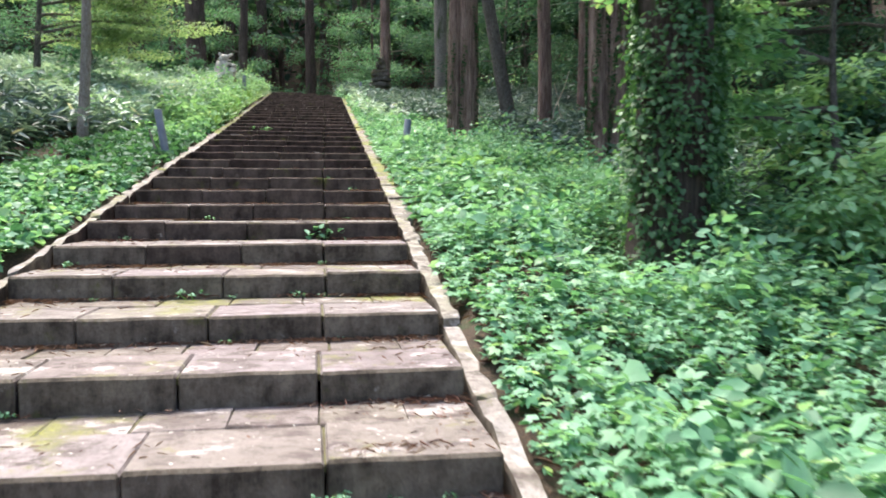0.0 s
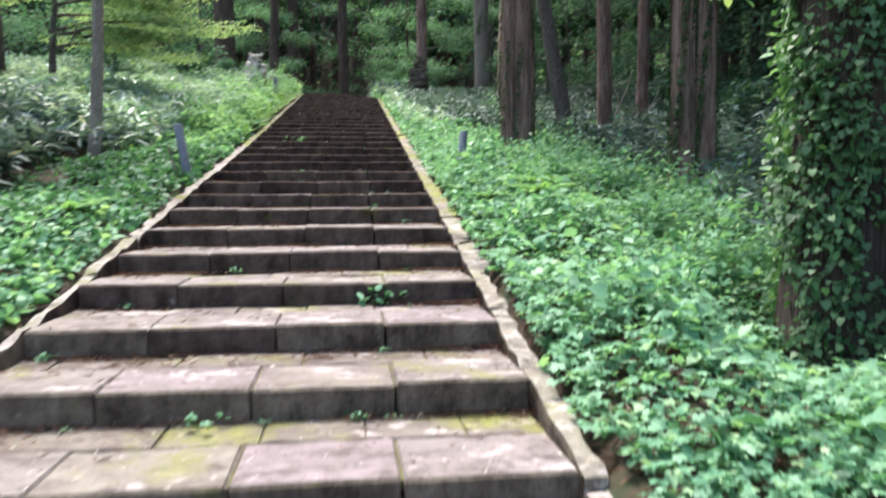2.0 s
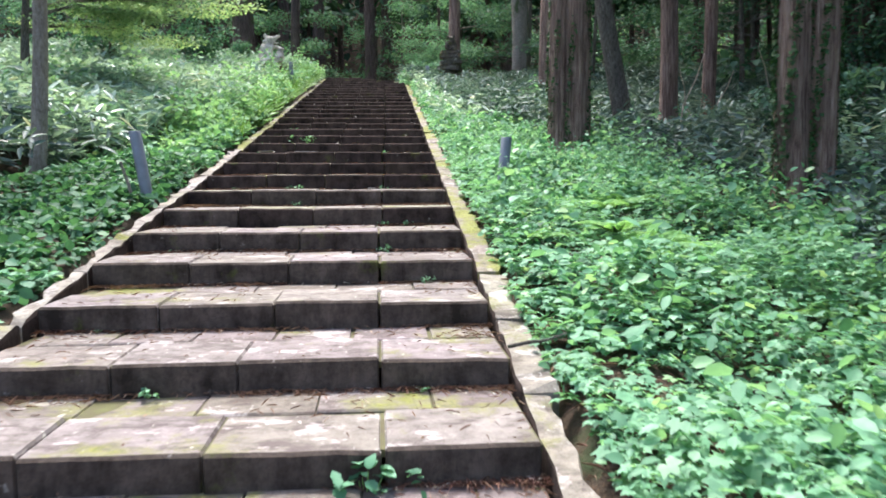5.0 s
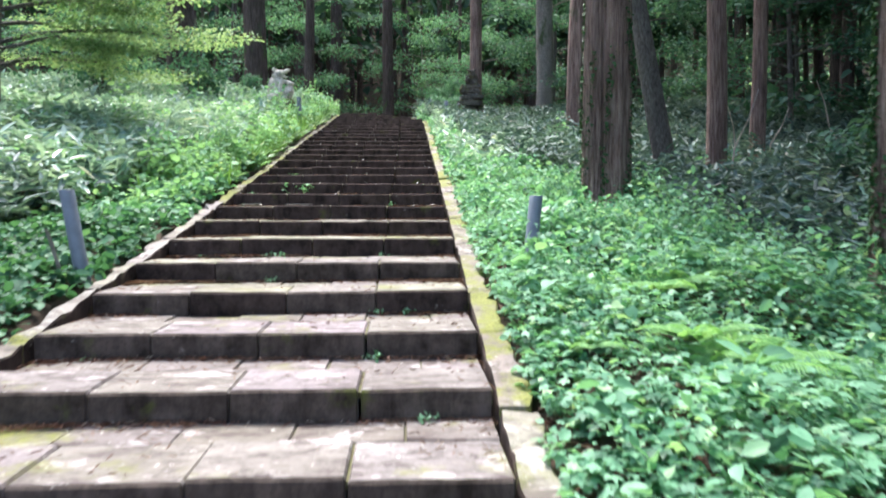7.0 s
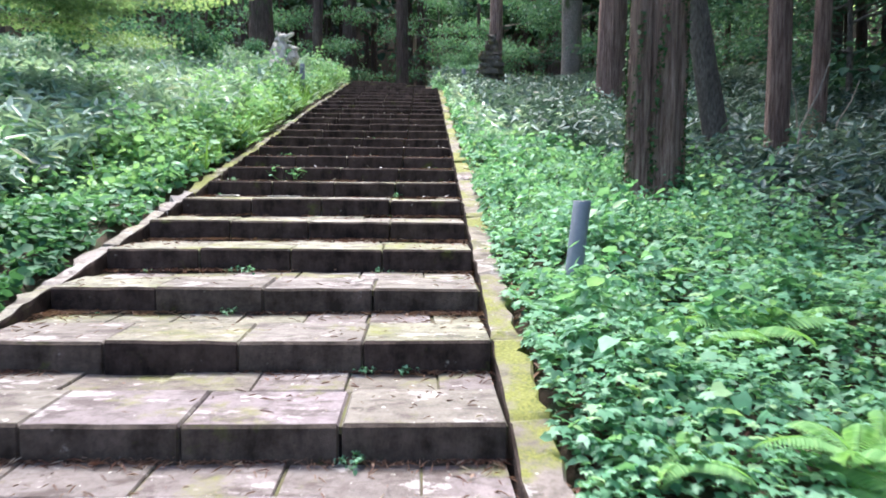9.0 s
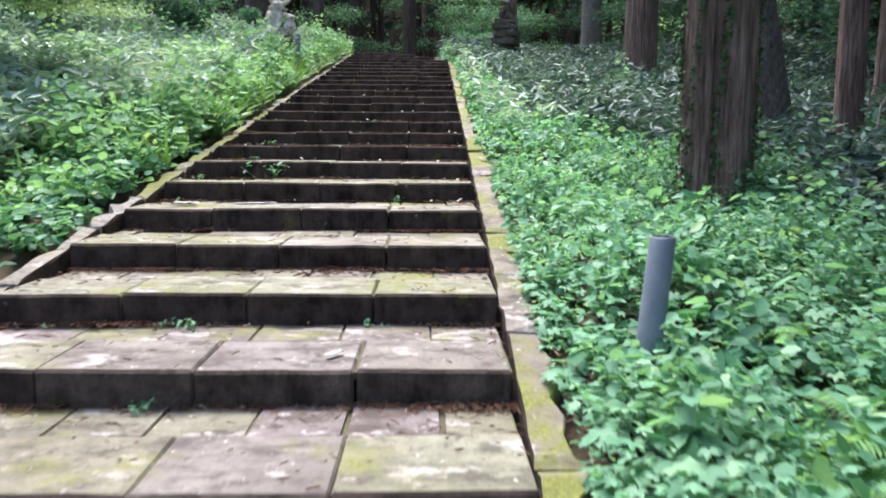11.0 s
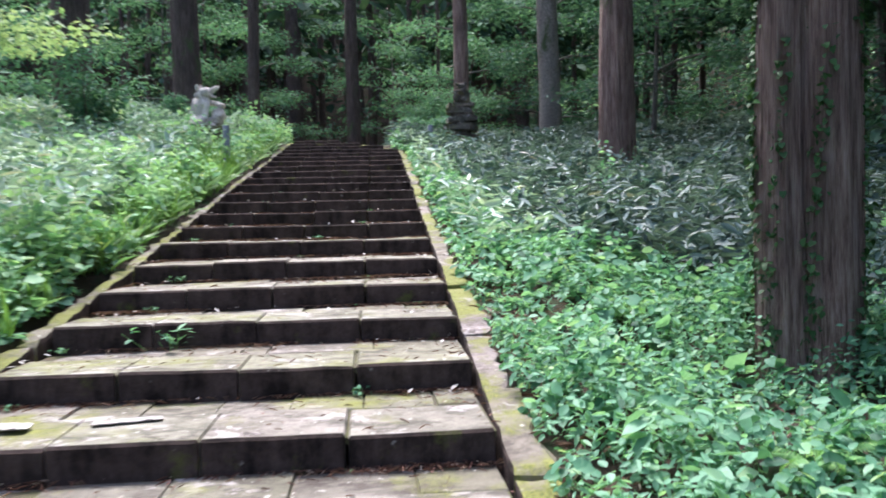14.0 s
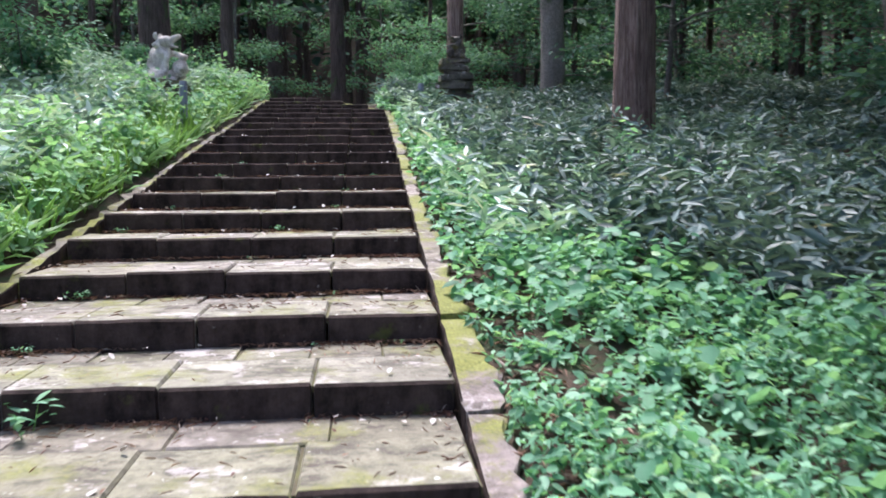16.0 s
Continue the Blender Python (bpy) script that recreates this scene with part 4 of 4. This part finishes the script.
def build_layered_tree(name, label, x, y, height, radius, bark_r, mat, leaf, tiers, low_tier=0.3, shape=LEAFLET, toward=None, per_pad=150):
    """A small broad-leaved tree whose sprays lie in flat tiers along its limbs."""
    z = float(ground_height(x, y))
    root = tagged(new(name), label, "tree")
    root.location = (x, y, z)
    line = np.array(trunk_line(0, 0, 0, height, (rng.uniform(-0.05, 0.05), rng.uniform(-0.05, 0.05)), 0.25, 0.4, x + y))
    v, q = tube(line, np.linspace(bark_r, bark_r * 0.3, len(line)), 12, 0.06, x, 0.2)
    mesh_part("trunk", fast_mesh("trunk", v, q, GREYBARK, True), root)
    for t in range(tiers):
        h = height * (low_tier + (1 - low_tier) * (t + 0.5 * rng.random()) / tiers)
        p = np.array([np.interp(h, line[:, 2], line[:, i]) for i in range(3)])
        a = toward + rng.normal(0, 0.55) if toward is not None and t % 3 else t * 2.4 + rng.random()
        ln = radius * rng.uniform(0.75, 1.1)
        pts = [p + np.array([math.cos(a), math.sin(a), 0]) * ln * f + np.array([0, 0, 0.3 * ln * f - 0.28 * ln * f * f]) + rng.normal(0, 0.03, 3) for f in (0, 0.2, 0.4, 0.6, 0.8, 1)]
        v, q = tube(pts, [0.035, 0.03, 0.022, 0.016, 0.01, 0.004], 6)
        limb = mesh_part("limb", fast_mesh("limb", v, q, GREYBARK, True), root)
        pads = [pts[i] + rng.normal(0, 0.12, 3) * np.array([ln, ln, 0.25]) for i in (2, 3, 4, 5, 4, 5)]
        v, q = clump_leaves(pads, radius * 0.26, per_pad, shape, leaf, 0.10 if mat is MAPLE else 0.5, -0.1)
        tagged(mesh_part("leaf_spray", fast_mesh("leaf_spray", v, q, mat), limb), kind="stuff")


build_layered_tree("maple_tree", "maple with yellow-green leaves in flat hanging tiers", -5.6, 17.8, 3.3, 2.5, 0.09, MAPLE, 0.062, 11, 0.32, LEAFLET, 0.15, 330)
build_layered_tree("maple_tree", "small maple with green leaves in spreading tiers", -7.0, 25.0, 5.0, 2.6, 0.09, BUSH, 0.09, 10, 0.25, LEAFLET, None, 110)
for x, y, hh, rr in ((3.6, 37.5, 5.0, 2.3), (1.2, 43.0, 6.0, 2.6), (6.8, 29.0, 5.5, 2.4), (8.6, 22.5, 5.0, 2.4), (9.0, 34.0, 6.0, 2.8), (-6.5, 38.0, 6.0, 2.8), (-9.5, 31.0, 5.5, 2.6), (6.6, 38.5, 6.0, 2.6), (5.6, 33.5, 4.5, 2.0), (11.0, 27.0, 6.0, 2.8), (11.5, 17.0, 5.5, 2.6), (9.5, 12.0, 5.0, 2.4), (-3.6, 40.0, 5.5, 2.2), (-8.0, 14.5, 4.5, 2.3), (-10.5, 22.0, 5.5, 2.8)):
    # Trees by the upper path look lit through a lighter leaf colour.
    build_layered_tree("understorey_tree", "slender broad-leaved tree with tiers of fresh green leaves", x, y, hh, rr, 0.07, BUSH if x < 4 and y > 30 else SHRUB, 0.112, 11, 0.18, LEAFLET, None, 78)
for x, y, hh, rr in ((5.7, 7.6, 1.9, 1.0), (7.0, 7.2, 1.8, 1.2), (9.6, 13.5, 2.4, 1.4), (10.2, 16.0, 2.4, 1.5), (9.5, 19.0, 2.6, 1.5), (6.2, 14.6, 1.3, 1.0)):
    build_shrub("shrub", "loose leafy green shrub in the shade", x, y, hh, rr, SHRUB, 0.11)
build_layered_tree("understorey_tree", "leafy young tree spreading beside the ivy-covered trunk", 4.8, 6.9, 3.6, 1.5, 0.05, FRESH, 0.11, 12, 0.2, LEAFLET, 3.0, 90)
for x, y, hh, rr in ((4.1, 5.6, 0.9, 0.8), (4.9, 6.0, 1.3, 1.0), (5.4, 8.2, 1.5, 1.0), (6.2, 10.6, 1.3, 1.0)):
    build_shrub("shrub", "fresh light green leafy bush beside the ivy-covered trunk", x, y, hh, rr, FRESH, 0.10)
for x, y, hh, rr in ((-5.2, 9.5, 1.6, 1.1), (-6.6, 13.0, 2.2, 1.5), (-7.5, 17.0, 2.4, 1.6), (-5.0, 5.5, 1.4, 1.0), (-5.8, 22.5, 1.8, 1.3), (-4.6, 25.5, 1.5, 1.0), (-8.5, 10.0, 2.6, 1.7)):
    build_shrub("shrub", "leafy shrub at the back of the bank", x, y, hh, rr, BUSH if y > 15 else SHRUB, 0.10)

for x, y, hh, rr in ((1.75, 33.4, 1.9, 1.0), (2.8, 35.6, 2.2, 1.3), (1.9, 31.4, 0.8, 0.7), (-3.9, 30.5, 0.9, 0.7)):
    build_shrub("rounded_shrub", "dense rounded light green bush beside the upper path", x, y, hh, rr, BUSH, 0.065, 54)

# ---- guardian statues ----
def lump_mesh(name, balls, mat, voxel, rough):
    """One carved-looking mesh out of overlapping rounded masses."""
    bm = bmesh.new()
    for (x, y, z), (a, b, c), (rx, ry, rz) in balls:
        g = bmesh.ops.create_icosphere(bm, subdivisions=3, radius=1.0)["verts"]
        bmesh.ops.transform(bm, matrix=pose(x, y, z, rx, ry, rz) @ Matrix.Diagonal((a, b, c, 1)), verts=g)
    for v in bm.verts:
        v.co += Vector((noise.noise(v.co * 9), noise.noise(v.co * 9 + Vector((4, 0, 0))), noise.noise(v.co * 9 + Vector((0, 4, 0))))) * rough
    ob = part(name, bm, mat)
    mod = ob.modifiers.new("skin", "REMESH")
    mod.mode, mod.voxel_size, mod.use_smooth_shade = "VOXEL", voxel, False
    return ob


GUARDIAN = [((0, 0.18, 0.14), (0.16, 0.17, 0.16), (0, 0, 0)), ((0, 0.17, 0.33), (0.12, 0.11, 0.24), (-6, 0, 0)), ((0, 0.11, 0.47), (0.14, 0.14, 0.12), (0, 0, 0)),
            ((0, 0.07, 0.64), (0.115, 0.15, 0.095), (0, 0, 0)), ((0, -0.09, 0.69), (0.075, 0.13, 0.05), (-22, 0, 0)), ((0, -0.05, 0.575), (0.06, 0.11, 0.03), (10, 0, 0)),
            ((-0.085, 0.19, 0.73), (0.03, 0.04, 0.075), (20, -12, 0)), ((0.085, 0.19, 0.73), (0.03, 0.04, 0.075), (20, 12, 0)), ((-0.1, 0.17, 0.58), (0.05, 0.06, 0.06), (0, 0, 0)), ((0.1, 0.17, 0.58), (0.05, 0.06, 0.06), (0, 0, 0)),
            ((0.06, -0.06, 0.455), (0.05, 0.17, 0.05), (8, 0, 0)), ((0.05, -0.21, 0.40), (0.055, 0.075, 0.06), (0, 0, 0)), ((0.03, -0.16, 0.23), (0.125, 0.135, 0.13), (0, 0, 0)), ((0.03, -0.09, 0.12), (0.11, 0.16, 0.09), (0, 0, 0)),
            ((-0.1, 0.02, 0.24), (0.045, 0.05, 0.25), (6, 0, 0)), ((-0.1, -0.05, 0.03), (0.06, 0.1, 0.045), (0, 0, 0)), ((-0.15, 0.18, 0.1), (0.07, 0.16, 0.11), (0, 0, 0)), ((0.15, 0.18, 0.1), (0.07, 0.16, 0.11), (0, 0, 0)), ((0, 0.31, 0.36), (0.07, 0.06, 0.22), (10, 0, 0))]
srng = random.Random(21)


def rough_stone(w, d, h, seed, lumps=0.035):
    bm = bmesh.new()
    bmesh.ops.create_cube(bm, size=1.0)
    bmesh.ops.bevel(bm, geom=list(bm.edges), offset=0.1, segments=2, affect="EDGES")
    bmesh.ops.subdivide_edges(bm, edges=list(bm.edges), cuts=2, use_grid_fill=True)
    for v in bm.verts:
        v.co = Vector((v.co.x * w, v.co.y * d, (v.co.z + 0.5) * h))
        p = v.co * 6 + Vector((seed, seed * 0.7, 0))
        v.co += Vector((noise.noise(p), noise.noise(p + Vector((0, 8, 0))), noise.noise(p + Vector((8, 0, 0))) * 0.35)) * lumps
    return bm


def build_statue(x, y, turn, size, mat, ped_mat, label, ped_label, layers):
    """layers: width, depth and height of each pedestal stone, from the ground up."""
    z = float(ground_height(x, y)) - 0.1
    ped = tagged(new("statue_pedestal"), ped_label, "pedestal")
    ped.location = (x, y, z)
    zz = 0.0
    for i, (w, d, hh) in enumerate(layers):
        ob = part("pedestal_stone", rough_stone(w, d, hh, i * 3.3 + x, 0.055), ped_mat, ped)
        ob.location = (srng.uniform(-0.06, 0.06), srng.uniform(-0.05, 0.05), zz)
        ob.rotation_euler = (srng.uniform(-0.04, 0.04), srng.uniform(-0.05, 0.05), srng.uniform(-0.5, 0.5))
        zz += hh * 0.97
    st = lump_mesh("guardian_statue", GUARDIAN, mat, 0.017, 0.026)
    st.matrix_world = pose(x, y, z + zz - 0.02, 0, 0, turn) @ Matrix.Diagonal((size, size * 0.98, size, 1))
    tagged(st, label, "statue")


build_statue(-2.80, 27.0, 78, 1.08, STATUE, STATUE_DARK, "pale weathered stone guardian animal seated with a ball", "low rough stone pedestal half hidden in plants", [(0.95, 1.0, 0.26), (0.84, 0.92, 0.18), (0.72, 0.8, 0.13), (0.62, 0.72, 0.09)])
build_statue(2.25, 28.2, -75, 0.6, STATUE_DARK, STATUE_DARK, "small dark mossy stone guardian animal on stacked rocks", "stack of flat mossy rocks carrying a statue", [(0.8, 0.8, 0.36), (0.72, 0.7, 0.28), (0.55, 0.55, 0.08), (0.66, 0.64, 0.13), (0.5, 0.5, 0.06), (0.64, 0.6, 0.12), (0.46, 0.5, 0.06), (0.6, 0.56, 0.11), (0.42, 0.45, 0.05), (0.52, 0.5, 0.1)])


# ---- marker posts ----
def build_post(x, y, height, lean_x, lean_y, label):
    z = float(ground_height(x, y))
    root = new("marker_post")
    root.location = (x, y, z)
    tagged(root, label, "post", "pipe posts beside the steps")
    R, r = 0.054, 0.047
    h0, h1 = -0.25, height
    def ring(rad, h, inner=False):
        return [(math.cos(a) * rad + lean_x * h, math.sin(a) * rad + lean_y * h, h) for a in [2 * math.pi * i / 24 for i in range(24)]]
    under = root
    for name, rings, mat in (("pipe", [ring(R, h0), ring(R, h1 - 0.004), ring(R - 0.003, h1), ring(r, h1)], PIPE), ("bore", [ring(r, h1), ring(r - 0.001, h1 - 0.35), ring(0.001, h1 - 0.352)], PIPE_IN)):
        v = [p for g in rings for p in g]
        q = [(i * 24 + j, i * 24 + (j + 1) % 24, (i + 1) * 24 + (j + 1) % 24, (i + 1) * 24 + j) for i in range(len(rings) - 1) for j in range(24)]
        under = mesh_part(name, fast_mesh(name, v, q, mat, True), under)


build_post(1.315, 12.0, 0.59, 0.1, 0.02, "grey plastic pipe post leaning beside the steps")
build_post(-2.03, 11.6, 0.66, -0.16, 0.0, "grey plastic pipe post tilting away from the steps")
build_post(-2.03, 24.3, 0.78, 0.0, 0.0, "grey plastic pipe post below the pale statue")
build_post(1.50, 27.0, 0.62, 0.0, 0.0, "grey plastic pipe post below the dark statue")


def build_stick(name, label, points, radii, mat, category):
    p0 = np.array(points[0])
    root = tagged(mesh_part(name, fast_mesh(name, *[(v - p0, q) for v, q in [tube(points, radii, 7, 0.1, p0[0])]][0], mat, True)), label, category)
    root.location = tuple(p0)
    return root


zp = float(ground_height(-2.2, 11.5))
build_stick("wooden_stake", "short pale wooden stake leaning beside the pipe post", [(-2.12, 11.48, zp - 0.05), (-2.17, 11.48, zp + 0.15), (-2.23, 11.47, zp + 0.36)], [0.016, 0.015, 0.013], PALE_TRUNK, "stake")
zk = float(nosing(7.75)) + 0.045
build_stick("fallen_twig", "dark fallen twig lying across the mossy kerb", [(0.70, 7.72, zk), (0.80, 7.75, zk + 0.012), (0.90, 7.80, zk + 0.01), (1.02, 7.88, zk + 0.03)], [0.011, 0.010, 0.008, 0.004], GREYBARK, "twig")

for x, y, dx, h in ((5.0, 17.3, 0.55, 1.7), (5.9, 18.3, -0.4, 1.3), (6.2, 18.6, 0.45, 1.2), (7.6, 18.4, -0.6, 1.5)):
    zb = float(ground_height(x, y)) - 0.05
    build_stick("dead_sapling", "thin bare grey sapling leaning in the bamboo grass", [(x + dx * f + 0.05 * math.sin(9 * f), y, zb + h * f) for f in (0, 0.25, 0.5, 0.75, 1)], [0.02, 0.018, 0.015, 0.012, 0.007], PALE_TRUNK, "sapling")

# ---- litter and weeds on the steps ----
def on_steps(count, back_bias):
    k = rng.integers(-3, 30, count)
    f = 1 - rng.random(count) ** back_bias * 0.95
    y = Y0 + k * TREAD + f * TREAD - 0.01
    u = rng.beta(0.6, 0.6, count)
    x = x_left(y) + 0.02 + u * (x_right(y) - x_left(y) - 0.04)
    return np.stack([x, y, Z0 + k * RISE + 0.006 + 0.008 * rng.random(count)], 1)


needles = on_steps(26000, 9.0)
needles = needles[patches(needles[:, 0], needles[:, 1], 3.1) + 0.25 * rng.random(len(needles)) > 0.5]
mats = np.repeat(on_steps(120, 12.0), 60, 0)
mats = mats + np.stack([rng.normal(0, 0.13, len(mats)), -np.abs(rng.normal(0, 0.05, len(mats))) + 0.02, 0.012 * rng.random(len(mats))], 1)
needles = np.concatenate([needles, mats])
chips = on_steps(900, 1.8)
stuff("leaf_litter", [leaves(LANCELET, needles, rng.random(len(needles)) * 6.28, rng.normal(0.03, 0.06, len(needles)), rng.uniform(0.02, 0.07, len(needles)), 0.0, 0.28), leaves(OVAL, chips, rng.random(len(chips)) * 6.28, rng.normal(0.1, 0.2, len(chips)), rng.uniform(0.01, 0.032, len(chips)))], DRY, "reddish-brown cedar needles and dead leaves at the backs of the treads", "leaf litter")
scraps = on_steps(700, 1.3)
scraps = scraps[(scraps[:, 1] > 15) & (scraps[:, 1] < 26)]
stuff("leaf_litter", [leaves(OVAL, scraps, rng.random(len(scraps)) * 6.28, rng.normal(0.25, 0.3, len(scraps)), rng.uniform(0.02, 0.06, len(scraps)))], PALE_BARK, "pale scraps of bark and dead leaves scattered on the upper steps", "leaf litter")
duff = scatter(0.7, 2.4, -2, 26, 260, lambda x, y: (right_of(x, y) > -0.03) * np.clip(1.1 - right_of(x, y) * 1.1, 0.15, 1))
duff = duff + np.array([0, 0, 0.015])
stuff("leaf_litter", [leaves(LANCELET, duff, rng.random(len(duff)) * 6.28, rng.normal(0.1, 0.3, len(duff)), rng.uniform(0.04, 0.13, len(duff)), 0.0, 0.5)], DRY, "brown dead leaves and twigs along the outside of the kerb", "leaf litter")


def build_weed(kind):
    """A small weed: a few stalks with leaves; three sizes."""
    root = tagged(new("weed"), "small green weed growing from a joint between steps", "weed", "weeds on the steps")
    base = np.zeros((4 + 3 * kind, 3))
    base[:, :2] = rng.normal(0, 0.03 + 0.015 * kind, (len(base), 2))
    for b in base[:3 + kind]:
        pts = [b + np.array([b[0] * f, b[1] * f, (0.05 + 0.03 * kind) * f]) for f in (0, 0.5, 1)]
        v, q = tube(pts, [0.003, 0.0025, 0.0015], 5)
        mesh_part("stalk", fast_mesh("stalk", v, q, GRASS), root)
    rep = np.repeat(np.arange(len(base)), 5)
    yaw = rng.random(len(rep)) * 6.28
    at = base[rep] * 1.6 + np.stack([0 * yaw, 0 * yaw, rng.uniform(0.02, 0.06 + 0.035 * kind, len(rep))], 1)
    v, q = leaves((OVAL, BROAD, OVAL)[kind], at, yaw, rng.normal(0.1, 0.4, len(rep)), rng.uniform(0.03, 0.05 + 0.02 * kind, len(rep)))
    mesh_part("leaves", fast_mesh("leaves", v, q, NETTLE), root)
    return root


weeds = [build_weed(i) for i in range(3)]
for i, w in enumerate(weeds):
    k = (4, 6, 17)[i]
    w.matrix_basis = pose((-0.75, 0.03, -0.95)[i], Y0 + k * TREAD - 0.05, Z0 + (k - 1) * RISE, 0, 0, 40 * i)
for i in range(66):
    k = prng.randint(0, 26)
    y = Y0 + k * TREAD - prng.uniform(0.02, 0.09)
    xl, xr = float(x_left(y)), float(x_right(y))
    x = prng.choice((xl + (xr - xl) * 0.75 + prng.uniform(-0.04, 0.04), prng.uniform(xl + 0.1, xr - 0.1), prng.uniform(xl + 0.05, xl + 0.9)))
    s = prng.uniform(0.16, 0.42)
    copy_thing(weeds[prng.choice((0, 0, 1, 2))], pose(x, y, Z0 + (k - 1) * RISE, 0, 0, prng.uniform(0, 360)) @ Matrix.Scale(s, 4))


def build_bark_piece(x, k, f, ln, w, turn):
    bm = bmesh.new()
    bmesh.ops.create_grid(bm, x_segments=10, y_segments=4, size=0.5)
    for v in bm.verts:
        taper = 1 - 0.5 * abs(v.co.x) ** 1.5
        v.co = Vector((v.co.x * ln, v.co.y * w * taper * (1 + 0.25 * noise.noise(v.co * 6 + Vector((x, 0, 0)))), 0.012 + 0.35 * w * v.co.y ** 2 + 0.006 * noise.noise(v.co * 8)))
    bmesh.ops.solidify(bm, geom=list(bm.faces), thickness=0.004)
    ob = part("bark_piece", bm, PALE_BARK)
    ob.matrix_world = pose(x, Y0 + (k + f) * TREAD, Z0 + k * RISE + 0.004, 0, 0, turn)
    tagged(ob, "pale strip of peeled bark lying on a step", "bark")


build_bark_piece(-0.85, 15, 0.42, 0.3, 0.07, 12)
build_bark_piece(-1.36, 15, 0.38, 0.2, 0.12, -8)
build_bark_piece(0.02, 12, 0.25, 0.1, 0.035, 55)
